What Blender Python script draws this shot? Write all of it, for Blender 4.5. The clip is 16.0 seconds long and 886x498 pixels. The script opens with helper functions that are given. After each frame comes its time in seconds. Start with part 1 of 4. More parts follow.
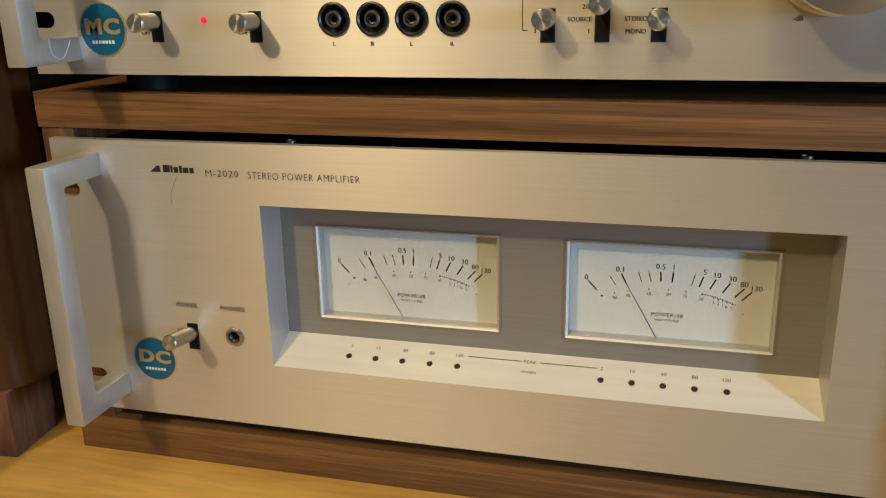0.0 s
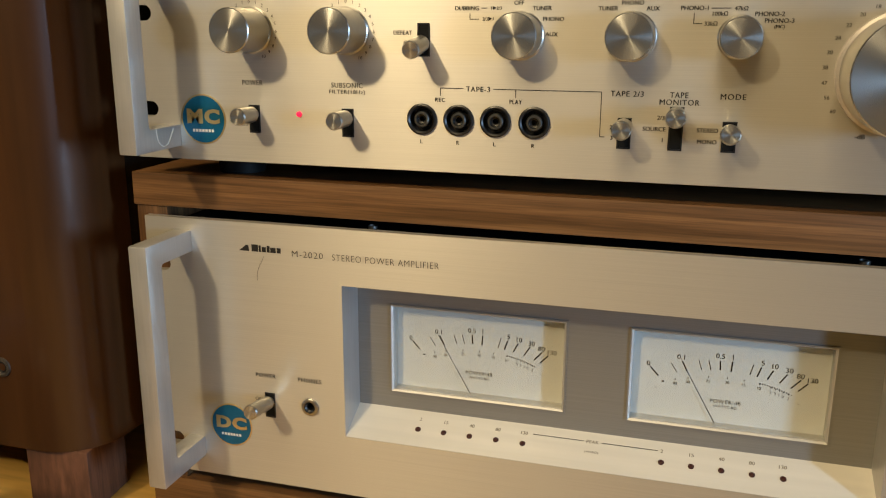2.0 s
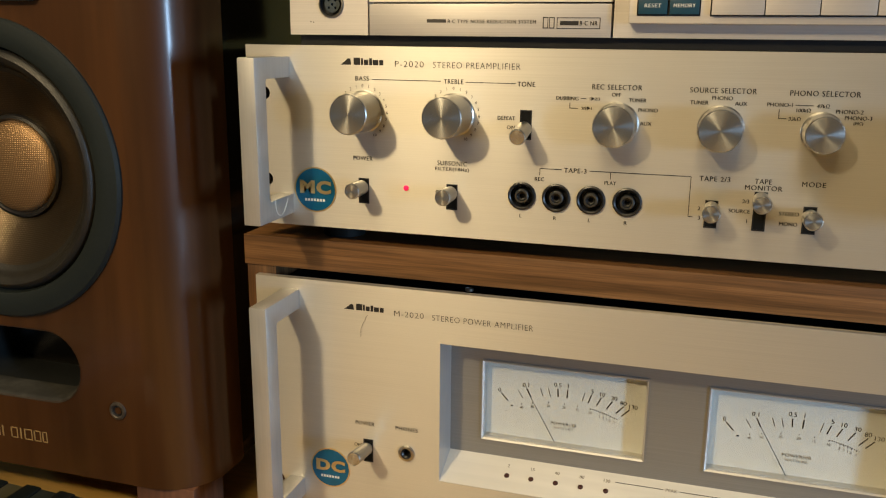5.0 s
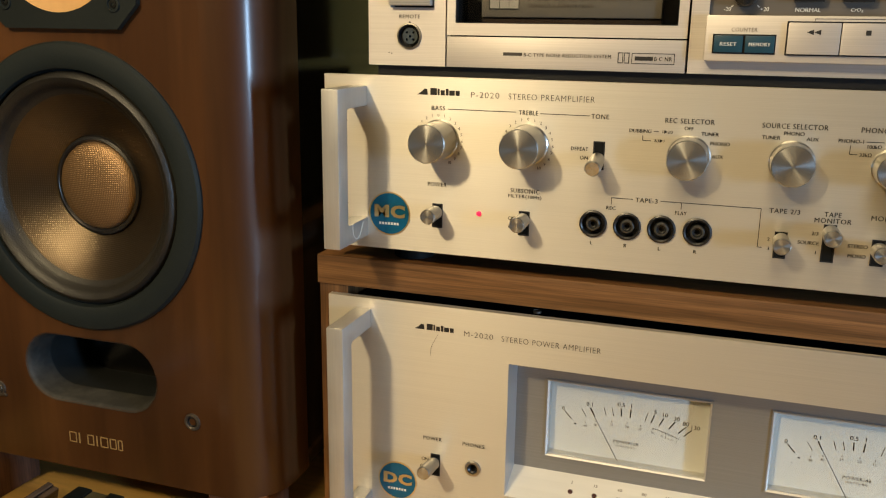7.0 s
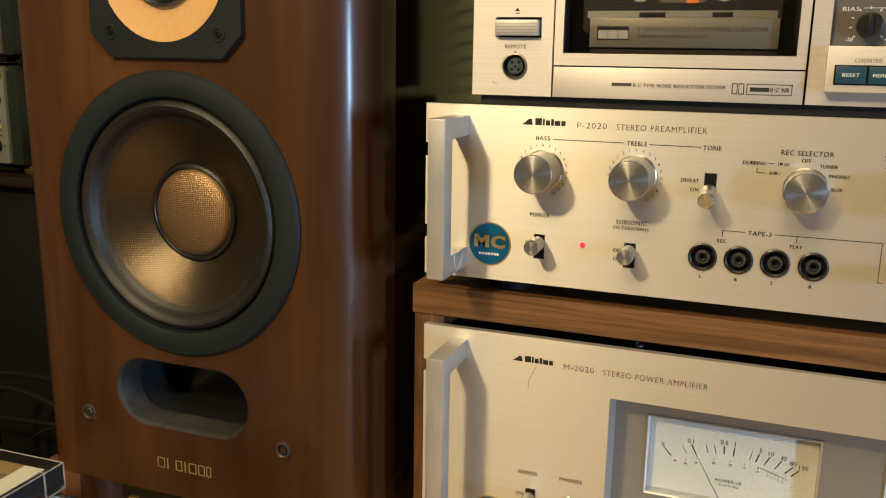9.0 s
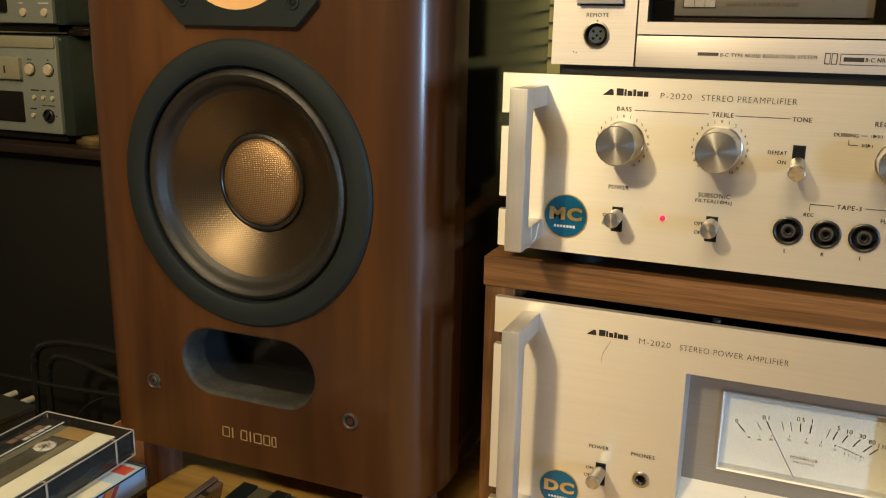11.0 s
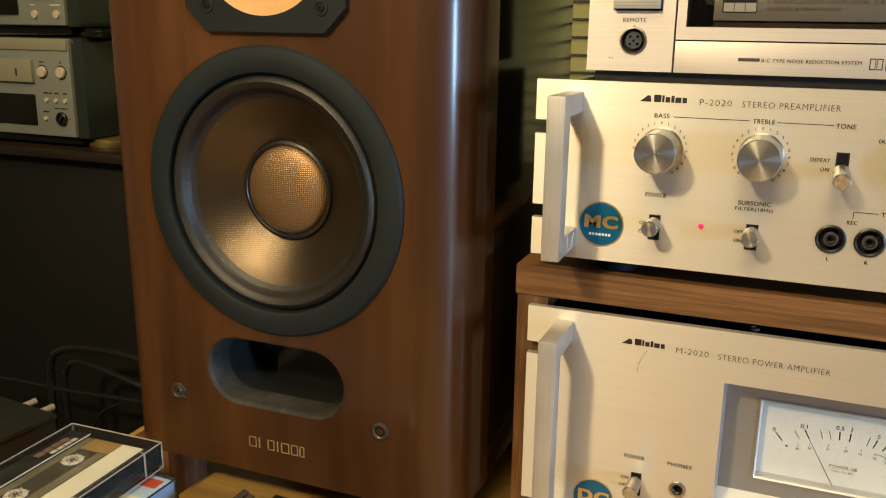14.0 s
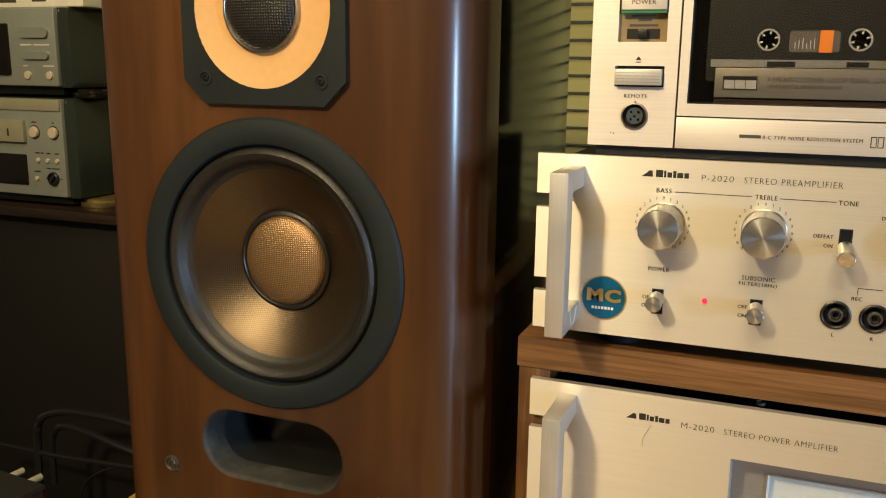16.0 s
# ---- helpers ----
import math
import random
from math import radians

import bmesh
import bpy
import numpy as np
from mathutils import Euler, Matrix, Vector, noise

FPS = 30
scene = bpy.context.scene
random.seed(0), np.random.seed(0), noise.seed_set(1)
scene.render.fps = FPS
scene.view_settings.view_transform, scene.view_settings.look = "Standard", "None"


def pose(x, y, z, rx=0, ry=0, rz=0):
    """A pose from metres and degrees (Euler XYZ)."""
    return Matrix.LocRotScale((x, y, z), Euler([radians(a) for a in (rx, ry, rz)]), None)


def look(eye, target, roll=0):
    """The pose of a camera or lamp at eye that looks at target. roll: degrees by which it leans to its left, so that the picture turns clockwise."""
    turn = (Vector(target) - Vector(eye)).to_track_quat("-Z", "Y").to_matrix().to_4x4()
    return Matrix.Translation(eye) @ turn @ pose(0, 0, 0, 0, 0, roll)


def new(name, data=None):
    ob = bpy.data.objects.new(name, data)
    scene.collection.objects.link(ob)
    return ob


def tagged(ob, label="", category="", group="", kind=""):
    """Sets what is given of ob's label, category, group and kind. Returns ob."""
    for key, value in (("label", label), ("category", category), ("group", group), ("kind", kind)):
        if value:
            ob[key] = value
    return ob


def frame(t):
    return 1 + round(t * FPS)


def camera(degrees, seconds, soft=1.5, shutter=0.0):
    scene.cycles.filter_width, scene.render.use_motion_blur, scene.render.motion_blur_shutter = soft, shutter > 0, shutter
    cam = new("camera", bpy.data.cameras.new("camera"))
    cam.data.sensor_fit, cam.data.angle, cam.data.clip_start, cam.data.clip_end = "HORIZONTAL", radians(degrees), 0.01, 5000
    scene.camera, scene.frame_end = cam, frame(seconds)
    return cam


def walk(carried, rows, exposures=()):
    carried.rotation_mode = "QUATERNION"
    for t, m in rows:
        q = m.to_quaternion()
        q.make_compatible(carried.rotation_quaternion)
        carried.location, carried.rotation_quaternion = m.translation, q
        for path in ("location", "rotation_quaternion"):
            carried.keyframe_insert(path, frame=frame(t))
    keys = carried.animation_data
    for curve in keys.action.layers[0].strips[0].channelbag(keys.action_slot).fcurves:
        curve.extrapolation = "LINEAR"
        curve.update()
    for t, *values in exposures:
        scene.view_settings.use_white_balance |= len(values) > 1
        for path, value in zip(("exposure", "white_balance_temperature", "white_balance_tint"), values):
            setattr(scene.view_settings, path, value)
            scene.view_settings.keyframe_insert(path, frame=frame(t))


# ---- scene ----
U = 0.001125  # one drawing unit in metres: all plan numbers below are in these units

cam = camera(54.31, 16.0, soft=1.15)
ROWS = [
(0, 0.26971, -0.32499, 0.22449, 15.169, -17.511, -1.165),
    (0.5, 0.26464, -0.32781, 0.22796, 15.170, -17.530, -0.803),
    (1, 0.25991, -0.33379, 0.23363, 15.629, -16.785, -0.458),
    (1.5, 0.25494, -0.34097, 0.24063, 15.659, -15.711, -0.085),
    (2, 0.24962, -0.34858, 0.24819, 16.128, -14.597, 0.233),
    (2.5, 0.24390, -0.35555, 0.25493, 16.436, -13.750, 0.366),
    (3, 0.23816, -0.36112, 0.26010, 16.181, -13.215, 0.552),
    (3.5, 0.23320, -0.36745, 0.26512, 16.421, -13.005, 0.639),
    (4, 0.22818, -0.37345, 0.27020, 16.444, -13.340, 0.526),
    (6.5, 0.20414, -0.40059, 0.29644, 17.940, -14.379, 0.826),
    (7, 0.19729, -0.40355, 0.29830, 18.213, -14.312, 0.841),
    (7.5, 0.18868, -0.40478, 0.29800, 19.096, -14.017, 0.894),
    (8, 0.18031, -0.40580, 0.29771, 19.779, -13.617, 0.832),
    (8.5, 0.17352, -0.40806, 0.29902, 20.368, -13.014, 0.895),
    (9, 0.16556, -0.40972, 0.29981, 20.778, -12.731, 0.888),
    (11.5, 0.13648, -0.41759, 0.29294, 22.219, -15.159, 1.028),
    (12, 0.13619, -0.41648, 0.29049, 21.968, -16.155, 1.026),
    (12.5, 0.13275, -0.41423, 0.29021, 21.905, -16.453, 0.978),
    (13, 0.12760, -0.41339, 0.29255, 21.894, -16.366, 0.871),
    (13.5, 0.12275, -0.41527, 0.29800, 22.071, -15.590, 0.822),
    (14, 0.11939, -0.41576, 0.30248, 22.020, -14.814, 0.716),
    (14.5, 0.11685, -0.41399, 0.30591, 21.837, -13.999, 0.571),
    (15, 0.11476, -0.41223, 0.30936, 21.608, -13.311, 0.493),
    (15.5, 0.11296, -0.41179, 0.31313, 21.296, -12.727, 0.545),
    (16, 0.10942, -0.41141, 0.31746, 21.119, -12.100, 0.685),
]
walk(cam, [(t, pose(x * 1.125, y * 1.125, z * 1.125, 90 + pitch, 0, yaw) @ pose(0, 0, 0, 0, 0, roll)) for t, x, y, z, yaw, pitch, roll in ROWS],
     exposures=[(0, -0.20), (3.5, -0.22), (7, -0.08), (9, 0.06), (12, 0.19), (16, 0.30)])

# ---- world and light ----
world = bpy.data.worlds.new("world")
scene.world = world
world.use_nodes = True
world.node_tree.nodes["Background"].inputs[0].default_value = (1.0, 0.82, 0.6, 1)
world.node_tree.nodes["Background"].inputs[1].default_value = 0.10


def area(name, eye, target, size, size_y, watts, colour, spread=180):
    lamp = bpy.data.lights.new(name, "AREA")
    lamp.shape, lamp.size, lamp.size_y, lamp.energy, lamp.color = "RECTANGLE", size, size_y, watts, colour
    lamp.spread = radians(spread)
    ob = new(name, lamp)
    ob.matrix_world = look(eye, target)
    return ob


# a warm ceiling lamp behind the camera, further left; daylight through a narrow opening in the wall to the right
area("ceiling_lamp_light", (-0.42, -1.35, 1.19), (-0.05, 0, 0.48), 0.11, 0.11, 3.25, (1.0, 0.77, 0.43), 75)
# added wide fill nearly overhead, no lamp of the room: stands in for ceiling bounce
area("ceiling_lamp_light", (0.0, -0.74, 1.22), (-0.1, 0, 0.3), 0.8, 0.8, 9.4, (1.0, 0.77, 0.43))
area("window_light", (1.325, -0.658, 0.30), (0.0, -0.02, 0.24), 0.09, 0.24, 12, (0.43, 0.68, 1.0))


# ---- materials ----
def mat(name, colour, rough=0.5, metal=0.0, grain=0.0, scale=(200, 200, 200), bump=0.0, spots=0.0, spot_scale=8.0,
        aniso=0.0, axis="Z", coat=0.0, spec=0.5, rough_var=0.0):
    """A procedural surface: base colour with stretched fine grain and large soft stains, both also in the gloss."""
    m = bpy.data.materials.new(name)
    m.use_nodes = True
    nt = m.node_tree
    b = nt.nodes["Principled BSDF"]
    b.inputs["Roughness"].default_value, b.inputs["Metallic"].default_value = rough, metal
    b.inputs["Specular IOR Level"].default_value = spec
    b.inputs["Coat Weight"].default_value, b.inputs["Coat Roughness"].default_value = coat, 0.08
    b.inputs["Base Color"].default_value = (*colour, 1)
    co = nt.nodes.new("ShaderNodeTexCoord")
    mp = nt.nodes.new("ShaderNodeMapping")
    mp.inputs["Scale"].default_value = scale
    nt.links.new(co.outputs["Object"], mp.inputs["Vector"])
    n1 = nt.nodes.new("ShaderNodeTexNoise")
    n1.inputs["Scale"].default_value, n1.inputs["Detail"].default_value = 1.0, 4.0
    nt.links.new(mp.outputs[0], n1.inputs["Vector"])
    n2 = nt.nodes.new("ShaderNodeTexNoise")
    n2.inputs["Scale"].default_value, n2.inputs["Detail"].default_value = spot_scale, 5.0
    nt.links.new(co.outputs["Object"], n2.inputs["Vector"])
    last = None
    for node, amount in ((n1, grain), (n2, spots)):
        if amount > 0:
            ramp = nt.nodes.new("ShaderNodeMapRange")
            ramp.inputs[1].default_value, ramp.inputs[2].default_value = 0.3, 0.7
            ramp.inputs[3].default_value, ramp.inputs[4].default_value = 1 - amount, 1 + amount * 0.5
            nt.links.new(node.outputs[0], ramp.inputs[0])
            mul = nt.nodes.new("ShaderNodeVectorMath")
            mul.operation = "MULTIPLY"
            if last:
                nt.links.new(last, mul.inputs[0])
            else:
                mul.inputs[0].default_value = colour
            nt.links.new(ramp.outputs[0], mul.inputs[1])
            last = mul.outputs[0]
    if last:
        nt.links.new(last, b.inputs["Base Color"])
    if rough_var > 0:
        rr = nt.nodes.new("ShaderNodeMapRange")
        rr.inputs[1].default_value, rr.inputs[2].default_value = 0.3, 0.7
        rr.inputs[3].default_value, rr.inputs[4].default_value = rough - rough_var, rough + rough_var
        nt.links.new(n2.outputs[0], rr.inputs[0])
        nt.links.new(rr.outputs[0], b.inputs["Roughness"])
    if bump > 0:
        bp = nt.nodes.new("ShaderNodeBump")
        bp.inputs["Strength"].default_value, bp.inputs["Distance"].default_value = bump, 0.0004
        nt.links.new(n1.outputs[0], bp.inputs["Height"])
        nt.links.new(bp.outputs[0], b.inputs["Normal"])
    if aniso > 0:
        tg = nt.nodes.new("ShaderNodeTangent")
        tg.direction_type, tg.axis = "RADIAL", axis
        b.inputs["Anisotropic"].default_value, b.inputs["Anisotropic Rotation"].default_value = aniso, 0.25
        nt.links.new(tg.outputs[0], b.inputs["Tangent"])
    return m


def woven(name, dark, light, rough, metal, pitch, relief=0.6):
    """A woven cloth: two crossed waves give the threads in relief and colour."""
    m = mat(name, dark, rough, metal)
    nt = m.node_tree
    b = nt.nodes["Principled BSDF"]
    co = nt.nodes.new("ShaderNodeTexCoord")
    waves = []
    for axis in ("X", "Z"):
        w = nt.nodes.new("ShaderNodeTexWave")
        w.bands_direction = axis
        w.inputs["Scale"].default_value = 0.314 / pitch
        w.inputs["Distortion"].default_value = 0.25
        nt.links.new(co.outputs["Object"], w.inputs["Vector"])
        waves.append(w)
    mx = nt.nodes.new("ShaderNodeMath")
    mx.operation = "MULTIPLY"
    nt.links.new(waves[0].outputs["Fac"], mx.inputs[0])
    nt.links.new(waves[1].outputs["Fac"], mx.inputs[1])
    mix = nt.nodes.new("ShaderNodeMix")
    mix.data_type = "RGBA"
    mix.inputs[6].default_value, mix.inputs[7].default_value = (*dark, 1), (*light, 1)
    nt.links.new(mx.outputs[0], mix.inputs[0])
    nt.links.new(mix.outputs[2], b.inputs["Base Color"])
    bp = nt.nodes.new("ShaderNodeBump")
    bp.inputs["Strength"].default_value, bp.inputs["Distance"].default_value = relief, 0.0004
    nt.links.new(mx.outputs[0], bp.inputs["Height"])
    nt.links.new(bp.outputs[0], b.inputs["Normal"])
    return m


def wood(name, dark, light, rough, stretch, coat=0.0, bump=0.15, pore=0.62):
    """Veneer: long stretched figure, fine dark pores along the grain and slow changes of tone."""
    m = mat(name, light, rough, 0, coat=coat)
    nt = m.node_tree
    b = nt.nodes["Principled BSDF"]
    co = nt.nodes.new("ShaderNodeTexCoord")

    def band(scale, detail, distortion=0.0):
        mp = nt.nodes.new("ShaderNodeMapping")
        mp.inputs["Scale"].default_value = [s * scale for s in stretch]
        nt.links.new(co.outputs["Object"], mp.inputs["Vector"])
        n = nt.nodes.new("ShaderNodeTexNoise")
        n.inputs["Scale"].default_value, n.inputs["Detail"].default_value = 1.0, detail
        n.inputs["Distortion"].default_value = distortion
        nt.links.new(mp.outputs[0], n.inputs["Vector"])
        return n

    figure, pores = band(1.0, 6.0, 0.6), band(7.0, 3.0)
    ramp = nt.nodes.new("ShaderNodeValToRGB")
    ramp.color_ramp.elements[0].position, ramp.color_ramp.elements[0].color = 0.32, (*dark, 1)
    ramp.color_ramp.elements[1].position, ramp.color_ramp.elements[1].color = 0.68, (*light, 1)
    nt.links.new(figure.outputs[0], ramp.inputs[0])
    rp = nt.nodes.new("ShaderNodeMapRange")
    rp.inputs[1].default_value, rp.inputs[2].default_value = 0.35, 0.6
    rp.inputs[3].default_value, rp.inputs[4].default_value = pore, 1.08
    nt.links.new(pores.outputs[0], rp.inputs[0])
    mul = nt.nodes.new("ShaderNodeVectorMath")
    mul.operation = "MULTIPLY"
    nt.links.new(ramp.outputs[0], mul.inputs[0])
    nt.links.new(rp.outputs[0], mul.inputs[1])
    nt.links.new(mul.outputs[0], b.inputs["Base Color"])
    if bump > 0:
        bp = nt.nodes.new("ShaderNodeBump")
        bp.inputs["Strength"].default_value, bp.inputs["Distance"].default_value = bump, 0.0003
        nt.links.new(pores.outputs[0], bp.inputs["Height"])
        nt.links.new(bp.outputs[0], b.inputs["Normal"])
    return m


def clear(name, tint, gloss=0.06, haze=0.0):
    """Thin clear pane or moulded case: see-through with a fresnel gloss."""
    m = bpy.data.materials.new(name)
    m.use_nodes = True
    nt = m.node_tree
    nt.nodes.clear()
    out, mix = nt.nodes.new("ShaderNodeOutputMaterial"), nt.nodes.new("ShaderNodeMixShader")
    tr, gl, fr = nt.nodes.new("ShaderNodeBsdfTransparent"), nt.nodes.new("ShaderNodeBsdfGlossy"), nt.nodes.new("ShaderNodeFresnel")
    tr.inputs[0].default_value = (*tint, 1)
    gl.inputs["Roughness"].default_value = gloss
    fr.inputs[0].default_value = 1.45
    nt.links.new(fr.outputs[0], mix.inputs[0])
    nt.links.new(tr.outputs[0], mix.inputs[1])
    nt.links.new(gl.outputs[0], mix.inputs[2])
    last = mix.outputs[0]
    if haze > 0:
        df, cloud = nt.nodes.new("ShaderNodeBsdfDiffuse"), nt.nodes.new("ShaderNodeMixShader")
        df.inputs[0].default_value = (0.7, 0.68, 0.62, 1)
        cloud.inputs[0].default_value = haze
        nt.links.new(last, cloud.inputs[1])
        nt.links.new(df.outputs[0], cloud.inputs[2])
        last = cloud.outputs[0]
    nt.links.new(last, out.inputs[0])
    return m


def glow(name, colour, strength):
    m = bpy.data.materials.new(name)
    m.use_nodes = True
    b = m.node_tree.nodes["Principled BSDF"]
    b.inputs["Base Color"].default_value = (*colour, 1)
    b.inputs["Emission Color"].default_value, b.inputs["Emission Strength"].default_value = (*colour, 1), strength
    return m


ALU = mat("brushed_aluminium", (0.63, 0.605, 0.55), 0.40, 0.65, grain=0.055, scale=(9, 60, 2600), bump=0.07, spots=0.05, spot_scale=7, aniso=0.85)
ALU_DECK = mat("champagne_aluminium", (0.59, 0.555, 0.525), 0.46, 0.5, grain=0.08, scale=(12, 60, 2200), bump=0.06, spots=0.07, spot_scale=12, aniso=0.6)
ALU_HANDLE = mat("satin_aluminium", (0.55, 0.54, 0.52), 0.42, 0.6, grain=0.05, scale=(900, 900, 30), bump=0.04, spots=0.10, spot_scale=30, rough_var=0.06)
ALU_GREY = mat("grey_anodised", (0.27, 0.27, 0.263), 0.38, 0.45, grain=0.08, scale=(12, 60, 2000), bump=0.05, spots=0.05, aniso=0.6)
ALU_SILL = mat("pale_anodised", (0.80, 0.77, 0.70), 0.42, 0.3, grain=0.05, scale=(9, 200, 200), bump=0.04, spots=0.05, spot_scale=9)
KNOB_SIDE = mat("turned_aluminium", (0.56, 0.545, 0.51), 0.28, 1.0, grain=0.05, scale=(300, 2500, 300), bump=0.05, spots=0.05, spot_scale=60)
KNOB_FACE = mat("spun_aluminium", (0.74, 0.735, 0.71), 0.26, 0.92, grain=0.03, scale=(600, 600, 600), spots=0.04, spot_scale=60, aniso=0.85, axis="Y")
BLACK = mat("black_plastic", (0.012, 0.012, 0.013), 0.35, grain=0.1, scale=(300, 300, 300), spots=0.1, spot_scale=30)
BLACK_SOFT = mat("black_matt", (0.0045, 0.005, 0.0046), 0.6, spec=0.2, grain=0.15, scale=(300, 300, 300), spots=0.2, spot_scale=12)
FRONT_BLACK = mat("black_front", (0.0062, 0.0066, 0.0052), 0.55, spec=0.35, grain=0.15, scale=(300, 300, 300), spots=0.2, spot_scale=12)
INK = mat("dark_print", (0.013, 0.011, 0.009), 0.6, spots=0.1, spot_scale=80)
INK_GREY = mat("grey_print", (0.05, 0.042, 0.034), 0.6, spots=0.1, spot_scale=80)
INK_FAINT = mat("faint_print", (0.26, 0.23, 0.19), 0.6, spots=0.1, spot_scale=80)
INK_PALE = mat("pale_print", (0.62, 0.62, 0.58), 0.6, spots=0.1, spot_scale=80)
GOLD = mat("gold_foil", (0.70, 0.55, 0.26), 0.32, 0.8, spots=0.2, spot_scale=90)
FOOT_GOLD = mat("dull_brass", (0.34, 0.26, 0.12), 0.4, 0.8, spots=0.2, spot_scale=60)
TIMER_BROWN = mat("brown_gold_plate", (0.24, 0.175, 0.085), 0.45, 0.3, spots=0.1, spot_scale=90)
GOLD_PRINT = mat("gold_print", (0.55, 0.38, 0.16), 0.45, 0.5, spots=0.1, spot_scale=90)
BLUE_FOIL = mat("blue_foil", (0.005, 0.12, 0.24), 0.3, 0.25, grain=0.1, scale=(400, 400, 400), spots=0.25, spot_scale=60)
WHITE_PRINT = mat("white_print", (0.7, 0.72, 0.68), 0.5, spots=0.1, spot_scale=80)
WALNUT = wood("walnut_veneer", (0.105, 0.049, 0.018), (0.225, 0.110, 0.042), 0.42, (5, 70, 190), pore=0.74)
WALNUT_END = wood("walnut_side", (0.078, 0.035, 0.013), (0.215, 0.105, 0.041), 0.45, (120, 60, 5))
GLOSS_WOOD = wood("lacquered_wood", (0.036, 0.0136, 0.0045), (0.091, 0.0370, 0.0118), 0.42, (13, 13, 1.1), coat=0.45, bump=0.0, pore=0.86)
GLOSS_WOOD.node_tree.nodes["Principled BSDF"].inputs["Specular IOR Level"].default_value = 0.25
GLOSS_WOOD.node_tree.nodes["Principled BSDF"].inputs["Coat Roughness"].default_value = 0.19
BLOCK_WOOD = wood("block_wood", (0.095, 0.040, 0.022), (0.20, 0.085, 0.045), 0.6, (50, 90, 9), pore=0.75)
TABLE_WOOD = wood("table_wood", (0.53, 0.31, 0.075), (0.66, 0.41, 0.12), 0.42, (3, 25, 20), bump=0.04, pore=0.9)
DARK_GLOSS = mat("dark_lacquer", (0.010, 0.009, 0.007), 0.11, grain=0.1, scale=(60, 60, 60), spots=0.2, spot_scale=10, rough_var=0.05)
RUBBER = mat("grey_rubber", (0.0125, 0.0175, 0.0185), 0.58, spec=0.22, grain=0.12, scale=(500, 500, 500), bump=0.06, spots=0.15, spot_scale=20)
SURROUND = mat("glossy_surround", (0.016, 0.015, 0.013), 0.42, grain=0.2, scale=(1100, 1100, 1100), bump=0.7, spots=0.3, spot_scale=40)
CONE = woven("woven_cone", (0.105, 0.079, 0.052), (0.145, 0.108, 0.070), 0.31, 0.9, 0.00115, 0.22)
CAP = woven("woven_cap", (0.25, 0.152, 0.074), (0.45, 0.29, 0.152), 0.44, 0.75, 0.00125, 0.4)
TAN_DISC = mat("tan_diaphragm", (0.62, 0.36, 0.14), 0.5, grain=0.04, scale=(200, 200, 200), spots=0.06, spot_scale=20)
TWEETER_GREY = mat("tweeter_plate_grey", (0.014, 0.018, 0.018), 0.42, spec=0.3, grain=0.1, scale=(400, 400, 400), spots=0.15, spot_scale=25)
PORT_GREY = mat("port_grey", (0.036, 0.035, 0.031), 0.65, grain=0.3, scale=(260, 260, 260), spots=0.6, spot_scale=45)
STEEL_DULL = mat("dusty_steel", (0.16, 0.14, 0.12), 0.42, 0.8, grain=0.2, scale=(600, 600, 600), bump=0.2, spots=0.3, spot_scale=80)
STEEL = mat("dull_steel", (0.45, 0.43, 0.40), 0.35, 1.0, grain=0.1, scale=(300, 300, 300), spots=0.15, spot_scale=60)
SLEEVE = mat("dark_nickel_sleeve", (0.26, 0.27, 0.27), 0.36, 1.0, grain=0.05, scale=(300, 300, 300), spots=0.1, spot_scale=60)
METER_FACE = mat("meter_card", (0.64, 0.635, 0.60), 0.7, spots=0.04, spot_scale=30, grain=0.02)
GLASS = clear("meter_glass", (0.97, 0.98, 0.97), 0.03)
DECK_GLASS = clear("smoked_glass", (0.84, 0.82, 0.78), 0.04)
CASE_CLEAR = clear("clear_styrene", (0.97, 0.97, 0.95), 0.08, 0.012)
CASE_EDGE = mat("clear_moulded_edge", (0.44, 0.40, 0.34), 0.3, spots=0.15, spot_scale=60)
LED_RED = glow("red_led", (1.0, 0.012, 0.075), 1.2)
LED_DARK = mat("unlit_led", (0.05, 0.012, 0.01), 0.3, spots=0.1)
TEAL = mat("teal_button", (0.012, 0.055, 0.085), 0.4, grain=0.05, spots=0.1, spot_scale=50)
BROWN_GREY = mat("brown_grey_panel", (0.13, 0.115, 0.10), 0.45, 0.3, grain=0.06, scale=(14, 60, 1500), spots=0.05)
TAPE_DARK = mat("tape_shell", (0.009, 0.010, 0.010), 0.4, spots=0.1, spot_scale=30)
HOLDER = mat("silver_grey_strip", (0.23, 0.215, 0.19), 0.4, 0.5, grain=0.06, scale=(14, 60, 1500), spots=0.05)
ORANGE = mat("orange_label", (0.8, 0.22, 0.02), 0.5, spots=0.08, spot_scale=60)
SILVER_MINI = mat("silver_paint", (0.30, 0.335, 0.315), 0.38, 0.4, grain=0.06, scale=(500, 500, 500), spots=0.08, spot_scale=20)
CREAM = mat("champagne_button", (0.66, 0.58, 0.44), 0.35, 0.3, spots=0.06, spot_scale=60)
LIP_GOLD = mat("pale_gold_lip", (0.34, 0.335, 0.25), 0.35, 0.3, spots=0.06, spot_scale=60)
MINI_SIDE = mat("dark_green_grey_side", (0.023, 0.032, 0.029), 0.18, grain=0.08, scale=(300, 300, 300), spots=0.1, spot_scale=15)
PAPER = mat("paper_label", (0.70, 0.70, 0.62), 0.75, grain=0.05, scale=(200, 200, 200), spots=0.08, spot_scale=30)
